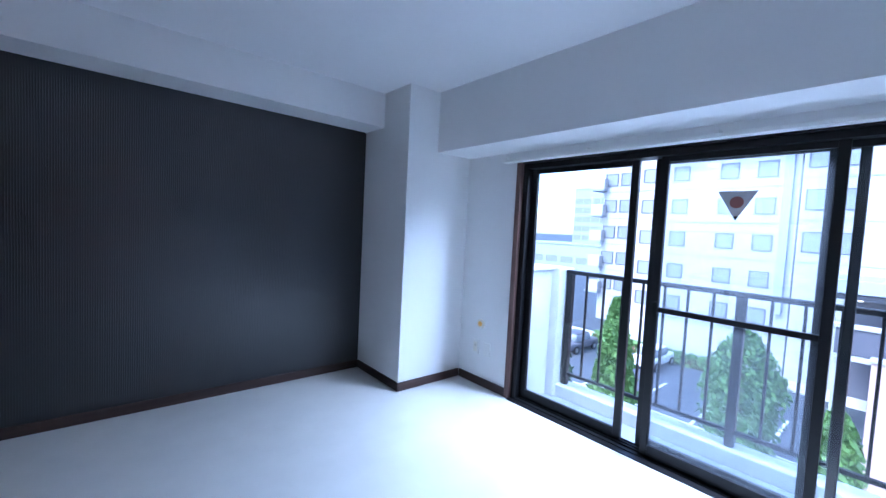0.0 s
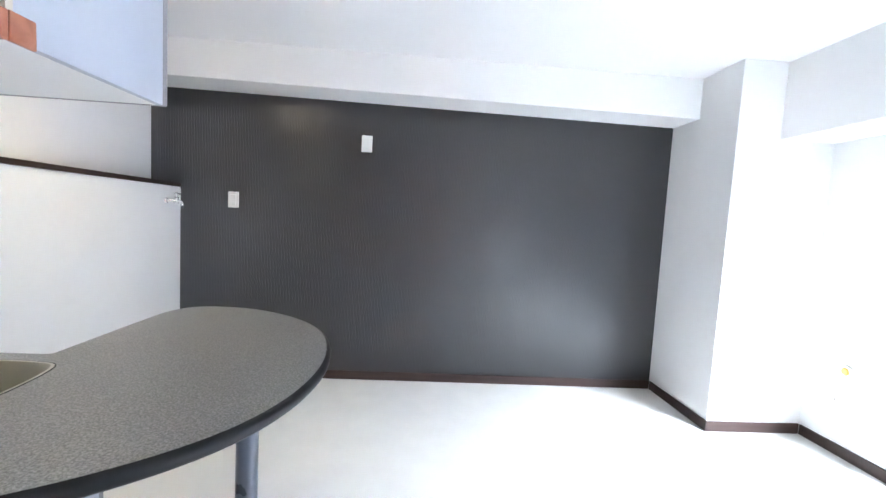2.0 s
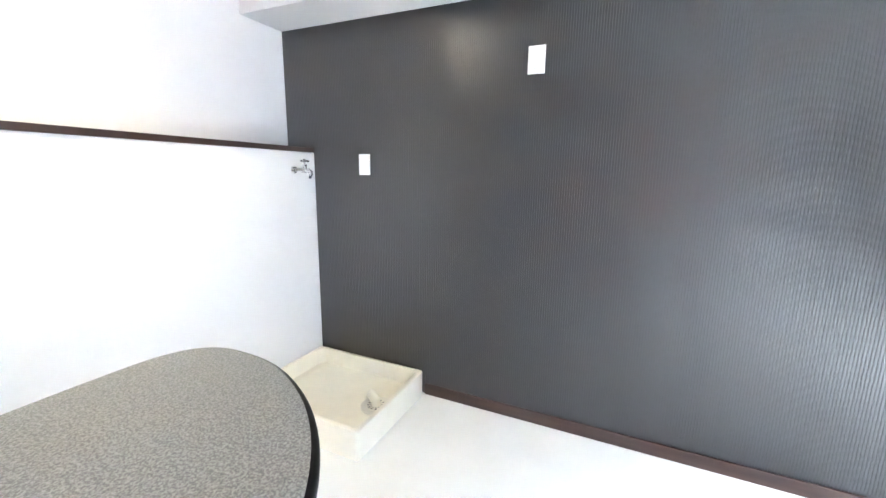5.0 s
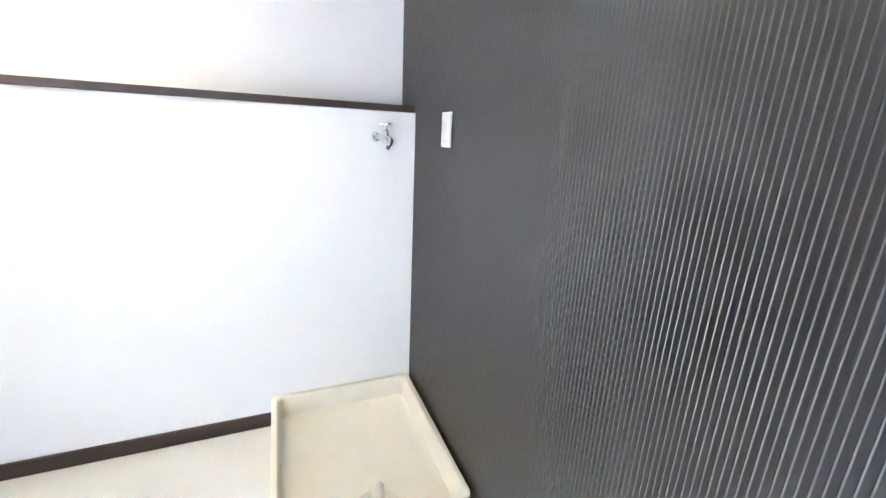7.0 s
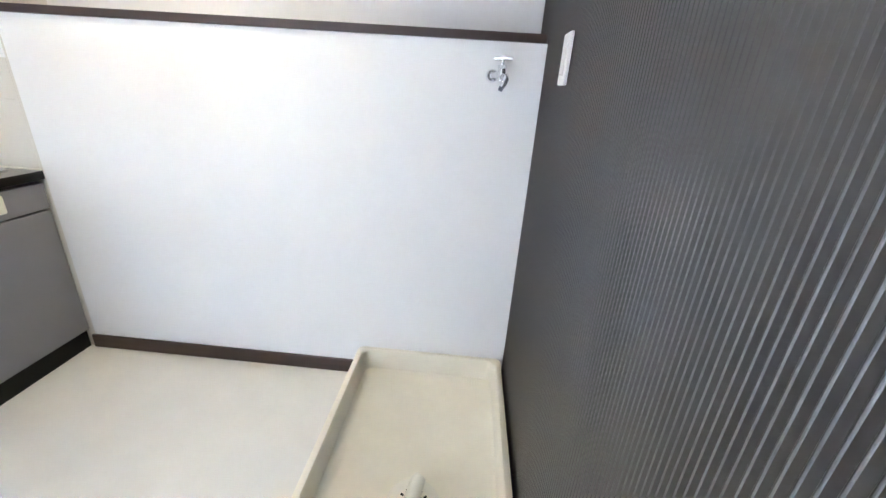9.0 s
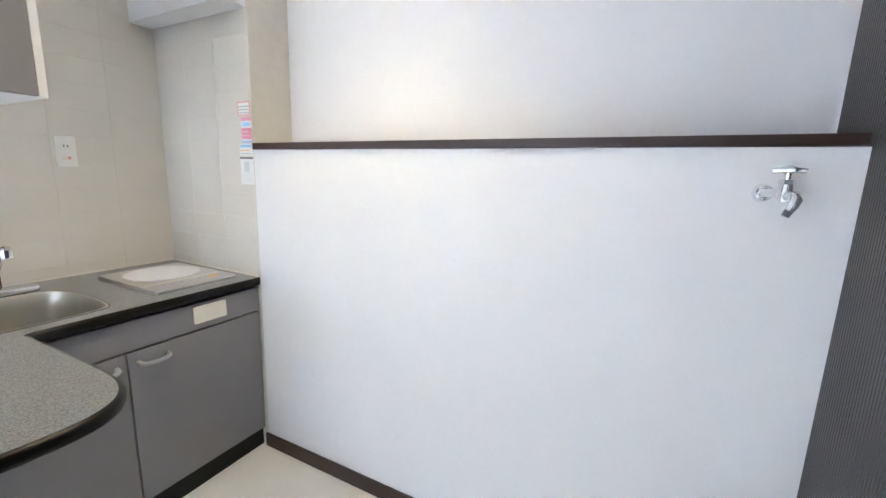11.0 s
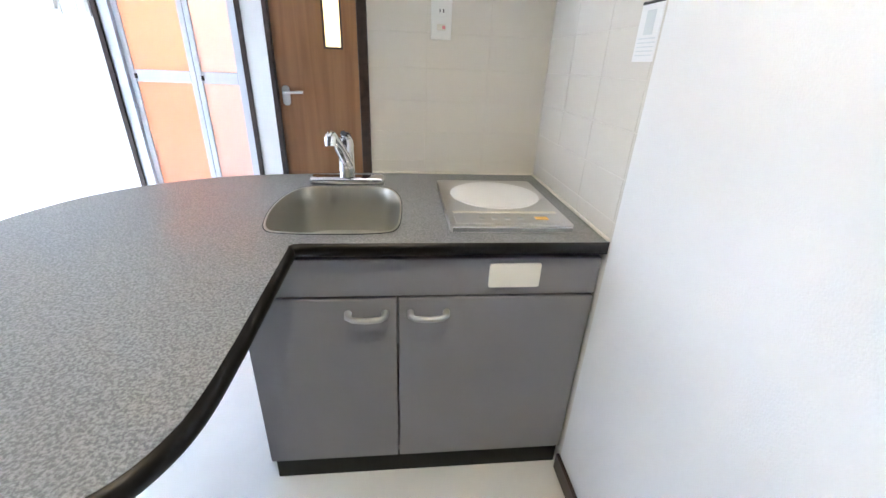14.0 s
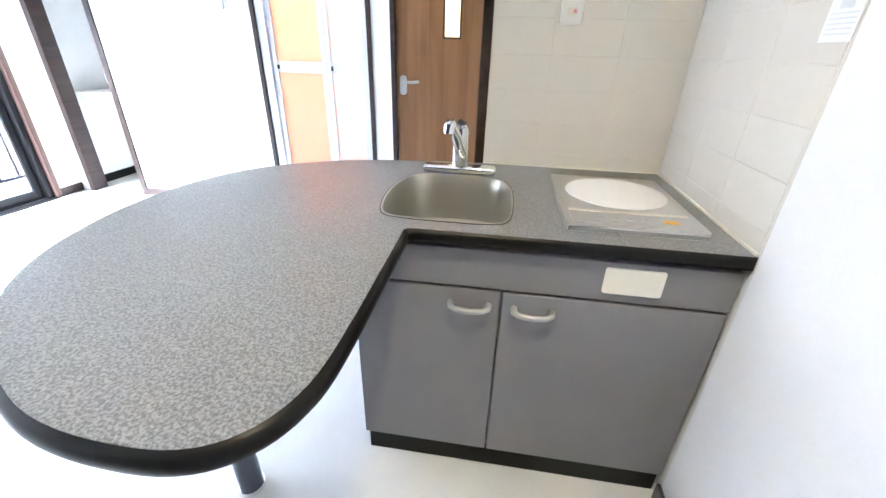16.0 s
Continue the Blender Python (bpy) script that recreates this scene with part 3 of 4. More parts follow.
part("top_flange", rod((1.245, 0.83, 0.805), (1.245, 0.83, 0.8155), 0.055, sides=32), LEG, leg, smooth=True)

# sink bowl: rings shrinking towards the bottom
sink = thing("sink", "brushed stainless steel kitchen sink set into the worktop", "sink", (0.71, 0.41, 0.69))
bm = bmesh.new()
cx, cy, rings = 0.71, 0.41, []
for k, z in ((1.03, 0.8515), (1.0, 0.852), (0.985, 0.845), (0.95, 0.80), (0.92, 0.73), (0.88, 0.702), (0.78, 0.692), (0.12, 0.688)):
    rings.append([bm.verts.new((cx + (p.x - cx) * k, cy + (p.y - cy) * k, z)) for p in sink_hole])
for a, b in zip(rings, rings[1:]):
    for i in range(len(a)):
        bm.faces.new((a[i], a[(i + 1) % len(a)], b[(i + 1) % len(a)], b[i]))
bm.faces.new(rings[-1])
bmesh.ops.recalc_face_normals(bm, faces=bm.faces)
part("bowl", bm, STEEL, sink, smooth=True)
ring = [[(cx + (p.x - cx) * k, cy + (p.y - cy) * k) for p in sink_hole] for k in (1.045, 1.022)]
part("gasket", prism(ring[0], 0.8502, 0.8512, [ring[1]]), BLACK, sink, "thin dark sealing line")
drain = part("drain", rod((0.71, 0.36, 0.6885), (0.71, 0.36, 0.698), 0.055, 0.05, 28), STEEL_TOP, sink, smooth=True)
part("drain_cover", rod((0.71, 0.36, 0.698), (0.71, 0.36, 0.704), 0.036, 0.03, 24), BLACK, drain, smooth=True)

tap = thing("kitchen_faucet", "chrome single-lever kitchen faucet on a wide base plate", "faucet", (0.71, 0.165, 0.85))
base = bmesh.new()
bmesh.ops.translate(base, verts=add_box(base, (0.585, 0.135, 0.8505), (0.835, 0.192, 0.878), 0.01, 3).verts, vec=(0, 0, 0))
part("base_plate", base, CHROME, tap, smooth=True)
part("body", rod((0.71, 0.163, 0.878), (0.71, 0.160, 0.980), 0.026, 0.025, 28), CHROME, tap, smooth=True)
part("collar", rod((0.71, 0.160, 0.980), (0.71, 0.159, 1.003), 0.027, 0.022, 28), CHROME, tap, smooth=True)
part("spout", tube([(0.706, 0.175, 0.925), (0.709, 0.22, 0.955), (0.713, 0.30, 1.005), (0.716, 0.37, 1.040), (0.717, 0.395, 1.048), (0.718, 0.41, 1.043), (0.718, 0.414, 1.026)], 0.012, radii=[0.020, 0.018, 0.016, 0.015, 0.016, 0.016, 0.014]), CHROME, tap, smooth=True)
part("lever", tube([(0.71, 0.150, 0.999), (0.71, 0.162, 1.013), (0.708, 0.195, 1.022), (0.706, 0.235, 1.030)], 0.008, radii=[0.020, 0.019, 0.014, 0.010]), CHROME, tap, smooth=True)

hob = thing("cooktop", "single electric cooktop with a white round plate in steel", "cooktop", (0.235, 0.38, 0.85))
part("top_plate", prism(rounded(0.072, 0.163, 0.402, 0.602, 0.014), 0.8505, 0.868), STEEL_TOP, hob)
disc = prism([(0.232 + 0.140 * math.cos(k * math.tau / 56), 0.332 + 0.140 * math.sin(k * math.tau / 56)) for k in range(56)], 0.868, 0.8705)
part("heating_plate", disc, WHITE, hob, "white round glass plate")
panel = part("control_panel", box((0.09, 0.515, 0.868), (0.385, 0.585, 0.8695)), STEEL_TOP, hob)
part("button", box((0.13, 0.54, 0.8695), (0.165, 0.56, 0.872), 0.001), AMBER, panel, "amber button")
for k in range(4):
    part("button", box((0.20 + 0.035 * k, 0.545, 0.8695), (0.215 + 0.035 * k, 0.558, 0.8715), 0.001), INK, panel)
part("front_edge", box((0.078, 0.602, 0.852), (0.396, 0.6045, 0.864), 0.001), CHROME, hob, "bright metal front edge")
part("front_strip", box((0.09, 0.492, 0.868), (0.385, 0.506, 0.8705), 0.001), CREAM, hob)

base_unit = thing("kitchen_base_cabinet", "grey laminate kitchen base cabinet with two doors", "cabinet", (0.46, 0.37, 0.0))
body = bmesh.new()
add_box(body, (0.004, 0.10, 0.095), (0.022, 0.630, 0.815))
add_box(body, (0.022, 0.10, 0.095), (0.915, 0.630, 0.115))
add_box(body, (0.022, 0.104, 0.115), (0.915, 0.114, 0.815))
part("carcass", body, GREY, base_unit)
part("side_panel", box((0.915, 0.098, 0.09), (0.933, 0.632, 0.815), 0.001), SIDE, base_unit, "blue-grey side panel")
part("back_panel", box((0.004, 0.086, 0.09), (0.933, 0.098, 0.815)), BEIGE, base_unit, "beige back panel")
part("kick_board", box((0.004, 0.615, 0.0), (0.925, 0.630, 0.094)), BLACK, base_unit, "black kick board")
part("kick_board", box((0.91, 0.11, 0.0), (0.925, 0.615, 0.094)), BLACK, base_unit, "black kick board")
part("fascia", box((0.006, 0.632, 0.693), (0.931, 0.652, 0.800), 0.003), GREY, base_unit)
part("pipe_cover", box((0.934, 0.24, 0.0), (0.964, 0.275, 0.800), 0.004), PLATE, base_unit, "white plastic pipe cover")
for x0, x1, hx0, hx1 in ((0.006, 0.5355, 0.405, 0.508), (0.5395, 0.931, 0.566, 0.670)):
    d = part("cabinet_door", box((x0, 0.632, 0.098), (x1, 0.652, 0.686), 0.004, 3), GREY, base_unit)
    part("handle", tube([(hx0 + 0.004, 0.65, 0.643), (hx0 + 0.005, 0.668, 0.641), (hx0 + 0.016, 0.676, 0.638), ((hx0 + hx1) / 2, 0.679, 0.636), (hx1 - 0.016, 0.676, 0.638), (hx1 - 0.005, 0.668, 0.641), (hx1 - 0.004, 0.65, 0.643)], 0.008, radii=[0.010, 0.009, 0.008, 0.008, 0.008, 0.009, 0.010]), SILVER, d, "satin silver bow handle", True)
pl = prism(rounded(0.168, 0.718, 0.303, 0.787, 0.006), 0, 0.005)
bmesh.ops.rotate(pl, verts=pl.verts, matrix=Matrix(((1, 0, 0), (0, 0, 1), (0, 1, 0))))
bmesh.ops.translate(pl, verts=pl.verts, vec=(0, 0.652, 0))
part("cover_plate", pl, CREAM, base_unit, "cream blank cover plate")

UZ, UY0, UY1, UX = 1.515, 0.212, 0.566, 1.138
upper = thing("kitchen_wall_cabinet", "grey kitchen wall cabinet with a pale underside", "wall cabinet", (0.88, 0.38, UZ))
cab = bmesh.new()
add_box(cab, (0.642, UY0, UZ), (UX - 0.017, UY1, UZ + 0.02))
add_box(cab, (0.642, UY0, UZ + 0.02), (0.66, UY1, TOP - 0.002))
part("carcass", cab, WHITE, upper)
part("end_strip", box((0.620, UY0, UZ), (0.641, UY1 + 0.012, TOP - 0.002), 0.002), WHITE, upper, "white filler strip")
part("side_panel", box((UX - 0.017, UY0, UZ), (UX, UY1, TOP - 0.002), 0.001), SIDE, upper, "blue-grey side panel")
part("back_panel", box((0.642, UY0 - 0.012, UZ + 0.004), (UX, UY0 - 0.0005, TOP - 0.002)), BEIGE, upper, "beige back panel")
part("corner_block", box((UX - 0.045, UY0 - 0.026, UZ - 0.006), (UX + 0.006, UY0 - 0.0125, UZ + 0.040), 0.003), REDWOOD, upper, "reddish wooden corner block")
part("corner_block", box((UX + 0.0005, UY0 - 0.0125, UZ - 0.006), (UX + 0.007, UY0 + 0.030, UZ + 0.040), 0.002), REDWOOD, upper, "reddish wooden corner block")
for x0, x1, hx in ((0.643, 0.886, 0.785), (0.890, UX - 0.001, 0.905)):
    d = part("cabinet_door", box((x0, UY1 + 0.001, UZ + 0.001), (x1, UY1 + 0.021, TOP - 0.02), 0.004, 3), GREY, upper)
    y = UY1 + 0.019
    part("handle", tube([(hx, y, UZ + 0.044), (hx + 0.006, y + 0.022, UZ + 0.042), (hx + 0.045, y + 0.028, UZ + 0.038), (hx + 0.084, y + 0.022, UZ + 0.042), (hx + 0.09, y, UZ + 0.044)], 0.009), LEG, d, "dark bow handle", True)


# ---- plates, taps and small fittings ----
def wall_plate(name, label, category, centre, w, h, face, mat=PLATE, group="", extra=None):
    """A bevelled plate on a wall; face: '-y', '+y', '+x', '-x' is where it looks."""
    ob = thing(name, label, category, centre, group)
    c = Vector(centre)
    u = Vector((1, 0, 0)) if "y" in face else Vector((0, 1, 0))
    nrm = {"-y": Vector((0, -1, 0)), "+y": Vector((0, 1, 0)), "+x": Vector((1, 0, 0)), "-x": Vector((-1, 0, 0))}[face]

    def piece(nm, du, dz, pw, ph, d0, d1, m, lab=""):
        a = c + u * (du - pw / 2) + nrm * d0 + Vector((0, 0, dz - ph / 2))
        b = c + u * (du + pw / 2) + nrm * d1 + Vector((0, 0, dz + ph / 2))
        return part(nm, box(a, b, min(0.0025, abs(d1 - d0) * 0.4)), m, ob, lab)

    piece("plate", 0, 0, w, h, 0.0, 0.009, mat)
    for row in extra or ():
        piece(*row)
    return ob


wall_plate("switch_plate", "white wall plate on the charcoal wall near the ledge", "wall plate", (0.384, D - 0.007, 1.340), 0.075, 0.118, "-y", extra=[("rocker", 0, 0, 0.04, 0.075, 0.009, 0.012, PLATE), ("mark", 0, -0.035, 0.014, 0.003, 0.012, 0.0126, INK)])
wall_plate("switch_plate", "white wall plate high on the charcoal wall", "wall plate", (1.345, D - 0.007, 1.809), 0.078, 0.122, "-y", extra=[("rocker", 0, 0, 0.042, 0.08, 0.009, 0.012, PLATE), ("mark", 0, -0.037, 0.014, 0.003, 0.012, 0.0126, INK)])
wall_plate("power_outlet", "white power outlet with a small switch on the tiles", "outlet", (0.390, 0.0, 1.378), 0.070, 0.126, "+y", extra=[("socket", 0, 0.02, 0.034, 0.028, 0.009, 0.0115, PLATE), ("slot", -0.006, 0.022, 0.003, 0.010, 0.0115, 0.0121, BLACK), ("slot", 0.006, 0.022, 0.003, 0.010, 0.0115, 0.0121, BLACK), ("switch", 0, -0.026, 0.030, 0.018, 0.009, 0.013, CREAM), ("indicator", -0.008, -0.026, 0.010, 0.010, 0.013, 0.0136, RED, "small red lamp")])
wall_plate("wall_outlet", "white double outlet low on the window wall", "outlet", (WX, 1.750, 0.312), 0.07, 0.115, "-x", extra=[("socket", 0, 0, 0.04, 0.08, 0.009, 0.011, CREAM), ("slot", 0.006, 0.015, 0.003, 0.012, 0.011, 0.0116, BLACK), ("slot", -0.006, 0.015, 0.003, 0.012, 0.011, 0.0116, BLACK)], group="outlets on the window wall")
wall_plate("wall_outlet", "white blank outlet low on the window wall", "outlet", (WX, 1.622, 0.312), 0.07, 0.115, "-x", extra=[("socket", 0, 0, 0.04, 0.08, 0.009, 0.011, PLATE)], group="outlets on the window wall")
rd = thing("round_outlet", "round yellowish cable outlet on the window wall", "outlet", (WX, 1.704, 0.514))
part("ring", rod((WX, 1.704, 0.514), (WX - 0.014, 1.704, 0.514), 0.040, 0.036, 28), CREAM, rd, smooth=True)
part("cap", rod((WX - 0.014, 1.704, 0.514), (WX - 0.022, 1.704, 0.514), 0.022, 0.016, 24), AMBER, rd, "brass-coloured cap", True)
wall_plate("intercom", "white intercom handset box on the white wall", "intercom", (2.605, HALL, 1.51), 0.075, 0.17, "+y", extra=[("handset", 0, 0.01, 0.05, 0.14, 0.009, 0.035, PLATE), ("grille", 0, -0.06, 0.03, 0.01, 0.009, 0.0105, INK)])
wall_plate("light_switch", "white light switch plate beside the bath door", "switch", (2.462, HALL, 1.475), 0.115, 0.118, "+y", extra=[("rocker", -0.025, 0, 0.035, 0.07, 0.009, 0.013, PLATE), ("rocker", 0.025, 0, 0.035, 0.07, 0.009, 0.013, PLATE), ("indicator", 0.025, -0.02, 0.006, 0.006, 0.013, 0.0136, INK)])
for x, z in ((3.305, 0.205), (3.205, 0.205)):
    wall_plate("wall_outlet", "white outlet low on the white wall", "outlet", (x, HALL, z), 0.07, 0.115, "+y", extra=[("socket", 0, 0, 0.04, 0.08, 0.009, 0.011, CREAM), ("slot", 0.006, 0.015, 0.003, 0.012, 0.011, 0.0116, BLACK), ("slot", -0.006, 0.015, 0.003, 0.012, 0.011, 0.0116, BLACK)], group="outlets on the white wall")
wall_plate("control_panel", "white flat control panel on the white wall", "control panel", (3.15, HALL, 1.50), 0.15, 0.13, "+y")

wt = thing("laundry_tap", "chrome laundry tap with a bar handle on the wall", "tap", (0.0, 2.45, 1.30))
part("flange", rod((0.0005, 2.428, 1.305), (0.012, 2.430, 1.305), 0.022, 0.018, 24), CHROME, wt, smooth=True)
part("inlet", tube([(0.01, 2.430, 1.305), (0.030, 2.440, 1.306), (0.055, 2.455, 1.307)], 0.011, radii=[0.012, 0.010, 0.013]), CHROME, wt, smooth=True)
part("valve", rod((0.055, 2.457, 1.288), (0.055, 2.457, 1.332), 0.016, 0.012, 22), CHROME, wt, smooth=True)
part("collar", rod((0.055, 2.457, 1.326), (0.055, 2.457, 1.336), 0.016, 0.014, 6), CHROME, wt)
part("stem", rod((0.055, 2.457, 1.336), (0.055, 2.457, 1.354), 0.006, sides=16), CHROME, wt, smooth=True)
part("handle", tube([(0.050, 2.430, 1.355), (0.053, 2.445, 1.357), (0.055, 2.457, 1.358), (0.058, 2.470, 1.357), (0.062, 2.487, 1.355)], 0.006, radii=[0.0055, 0.006, 0.010, 0.006, 0.0055]), CHROME, wt, smooth=True)
part("spout", tube([(0.058, 2.460, 1.300), (0.078, 2.468, 1.300), (0.090, 2.468, 1.292), (0.095, 2.464, 1.280), (0.096, 2.459, 1.270)], 0.011, radii=[0.013, 0.013, 0.0125, 0.011, 0.0095]), CHROME, wt, smooth=True)
part("nozzle", rod((0.096, 2.459, 1.270), (0.097, 2.454, 1.258), 0.0085, 0.0075, 18), LEG, wt, smooth=True)

# washing machine pan
px0, px1, py0, py1 = 0.004, 0.775, 1.950, D - 0.014
pan = thing("washing_machine_pan", "ivory plastic washing machine pan with a floor drain", "drain pan", (0.38, 2.27, 0))
bm = bmesh.new()
loops = []
for inset, z in ((0.0, 0.0), (0.0, 0.148), (0.004, 0.152), (0.022, 0.152), (0.027, 0.146), (0.036, 0.062), (0.050, 0.052)):
    loops.append([bm.verts.new((x, y, z)) for x, y in rounded(px0 + inset, py0 + inset, px1 - inset, py1 - inset, 0.022 + inset * 0.4, 5)])
for a, b in zip(loops, loops[1:]):
    for i in range(len(a)):
        bm.faces.new((a[i], a[(i + 1) % len(a)], b[(i + 1) % len(a)], b[i]))
bm.faces.new(loops[-1])
bm.faces.new(loops[0][::-1])
bmesh.ops.recalc_face_normals(bm, faces=bm.faces)
part("tray", bm, PAN, pan, smooth=True)
dr = part("drain_ring", rod((0.642, 2.29, 0.0525), (0.642, 2.29, 0.057), 0.086, 0.084, 36), CREAM, pan, smooth=True)
gr = prism([(0.642 + 0.052 * math.cos(k * math.tau / 32), 2.29 + 0.052 * math.sin(k * math.tau / 32)) for k in range(32)], 0.057, 0.060)
grate = part("grate", gr, PAN, dr)
sl = bmesh.new()
for k in range(12):
    a = k * math.tau / 12
    for r0, r1 in ((0.020, 0.032), (0.037, 0.048)):
        quad = [(r0, -0.09), (r1, -0.09), (r1, 0.09), (r0, 0.09)]
        vs = [sl.verts.new((0.642 + r * math.cos(a + b), 2.29 + r * math.sin(a + b), 0.0606)) for r, b in quad]
        sl.faces.new(vs)
part("grate_slots", sl, BLACK, dr)
part("elbow", tube([(0.642, 2.29, 0.060), (0.642, 2.29, 0.085), (0.608, 2.297, 0.108), (0.592, 2.306, 0.112)], 0.017, radii=[0.026, 0.025, 0.023, 0.019]), CREAM, dr, smooth=True)


# notices on the tiles beside the cooktop
def notice(label, y0, y1, z0, z1, bars, group="notices by the cooktop"):
    ob = thing("notice", label, "sticker", (0.002, (y0 + y1) / 2, (z0 + z1) / 2), group)
    part("sheet", box((0.0012, y0, z0), (0.0024, y1, z1)), LABEL, ob)
    for a, b, c, d, m in bars:
        part("print", box((0.0024, y0 + a * (y1 - y0), z0 + c * (z1 - z0)), (0.0031, y0 + b * (y1 - y0), z0 + d * (z1 - z0))), m, ob)


lines = [(0.08, 0.92, q, q + 0.10, INK) for q in (0.15, 0.38, 0.6)]
notice("white notice with a red border and grey lines", 0.578, 0.658, 1.552, 1.609, [(0, 1, 0.93, 1, RED), (0, 1, 0, 0.07, RED), (0, 0.05, 0.07, 0.93, RED), (0.95, 1, 0.07, 0.93, RED)] + lines)
notice("pink and blue striped warning sticker", 0.597, 0.660, 1.440, 1.545, [(0, 1, 0.86, 1, PINK), (0.1, 0.9, 0.64, 0.80, BLUE), (0, 1, 0.14, 0.58, PINK), (0.1, 0.7, 0.42, 0.46, LABEL), (0.1, 0.8, 0.26, 0.30, LABEL), (0, 1, 0, 0.08, BLUE)])
notice("white sticker with a blue line of print", 0.578, 0.661, 1.385, 1.436, [(0.05, 0.95, 0.70, 0.90, BLUE), (0.05, 0.8, 0.40, 0.48, AMBER), (0.05, 0.9, 0.15, 0.22, INK)])
notice("white paper leaflet with grey print under a dark line", 0.577, 0.660, 1.262, 1.378, [(0, 1, 0.95, 1, BLACK), (0.3, 0.7, 0.45, 0.85, PALE)] + [(0.1, 0.9, q, q + 0.02, PALE) for q in (0.1, 0.17, 0.24, 0.31, 0.38)])

# ceiling lamp over the kitchen floor
cl = thing("ceiling_lamp", "small round warm ceiling lamp", "ceiling lamp", (0.48, 1.3, TOP))
part("housing", rod((0.48, 1.3, TOP - 0.025), (0.48, 1.3, TOP - 0.0005), 0.075, 0.08, 32), PLATE, cl, smooth=True)
part("diffuser", rod((0.48, 1.3, TOP - 0.05), (0.48, 1.3, TOP - 0.025), 0.05, 0.066, 32), LAMP_GLOW, cl, smooth=True)

# ---- outside ----
GZ = -8.0
solo("ground", box((-1500, -1500, GZ - 1), (3000, 1500, GZ)), ASPHALT, "grey asphalt ground and car park", "ground", S)
solo("lawn", box((8.5, -30, GZ), (12.0, 40, GZ + 0.08), 0.03), GRASS, "green planted strip along the car park", "lawn", S)
solo("pavement", box((35.0, -40, GZ), (37.4, 60, GZ + 0.14), 0.03), CONC, "pale pavement before the building", "pavement", S)
for k in range(7):
    solo("road_line", box((24.5, -6 + 3.0 * k, GZ + 0.004), (29.5, -5.85 + 3.0 * k, GZ + 0.008)), LINE, "white painted parking line", "road line", S)
solo("road_line", box((24.35, -12, GZ + 0.004), (24.5, 16, GZ + 0.008)), LINE, "white painted parking line", "road line", S)


def building(name, label, x0, y0, y1, z1, depth, mat, win_w, win_h, pitch, floor_h, first, columns=()):
    b = thing(name, label, "building", (x0, (y0 + y1) / 2, GZ))
    part("wall", box((x0, y0, GZ), (x0 + depth, y1, z1), 0.05), mat, b)
    part("roof", box((x0 - 0.15, y0 - 0.15, z1), (x0 + depth, y1 + 0.15, z1 + 0.5), 0.05), mat, b)
    shift = Vector((x0, (y0 + y1) / 2, GZ))
    pane = mesh_of("pane", box((-0.03, -win_w / 2, 0), (0.02, win_w / 2, win_h)), FACADE_WIN)
    fr = bmesh.new()
    for a, c in (((-win_w / 2 - 0.1, -0.06), (-win_w / 2, win_h + 0.06)), ((win_w / 2, -0.06), (win_w / 2 + 0.1, win_h + 0.06)), ((-win_w / 2, -0.06), (win_w / 2, 0)), ((-win_w / 2, win_h), (win_w / 2, win_h + 0.06))):
        add_box(fr, (-0.08, a[0], a[1]), (0.02, c[0], c[1]))
    frm = mesh_of("window_frame", fr, FACADE_DARK)
    z = first
    while z + win_h < z1 - 0.4:
        part("floor_band", box((x0 - 0.05, y0, z - 0.75), (x0 + 0.02, y1, z - 0.67)), FARWALL, b)
        count = int((y1 - y0 - win_w) / pitch) + 1
        for y in columns or [y0 + pitch * (k + 0.5) for k in range(count)]:
            w = new("window", frm)
            w.parent = b
            w.location = Vector((x0, y, z)) - shift
            p = new("pane", pane)
            p.parent = w
        z += floor_h
    return b


hotel = building("hotel_building", "white rendered hotel with rows of small windows", 38.0, 4.75, 16.0, 13.0, 12, FACADE, 1.0, 1.05, 2.9, 2.65, -4.5, (6.55, 8.85, 12.15, 14.6))
part("downpipe_bay", box((37.6, 5.1, -3.6), (38.2, 5.6, 13.0), 0.03), FARWALL, hotel)
# far unseen stretch down to y=-60 added to brighten the ribbed wall's reflection
wing = building("hotel_wing", "white hotel wing with wide windows over a dark canopy", 37.5, -60.0, 4.6, 13.0, 12, FACADE, 2.3, 1.25, 3.8, 2.8, 0.9, [3.1 - 4.2 * k for k in range(14)])
part("canopy", box((32.0, -59, -1.15), (37.5, 2.3, -0.4), 0.05), FARWALL, wing, "grey flat canopy")
part("canopy_soffit", box((32.4, -58, -1.5), (37.45, 2.0, -1.2), 0.03), FACADE_DARK, wing)
for k in range(5):
    part("ceiling_spot", rod((33.0, 1.2 - 2.4 * k, -1.56), (33.0, 1.2 - 2.4 * k, -1.505), 0.22), LAMP_GLOW, wing, "small warm spot lamp")
part("shop_front", box((36.9, -58, GZ), (37.45, 2.0, -1.55), 0.03), FACADE_DARK, wing, "dark glazed ground floor")
part("terrace_wall", box((30.0, -40, -4.0), (30.4, 1.7, -2.7), 0.03), FACADE_DARK, wing)
part("terrace_coping", box((29.9, -40, -2.7), (30.5, 1.8, -2.5), 0.03), FACADE, wing)
part("terrace_slab", box((30.0, -40, -4.3), (36.9, 1.7, -4.02), 0.03), FACADE, wing)
for k in range(8):
    part("terrace_pillar", box((30.4, 1.2 - 4.5 * k, GZ), (30.9, 1.7 - 4.5 * k, -4.3)), FACADE, wing)
garden_wall = thing("garden_wall", "pinkish rendered boundary wall with a pale coping", "wall", (22.2, -10, GZ))
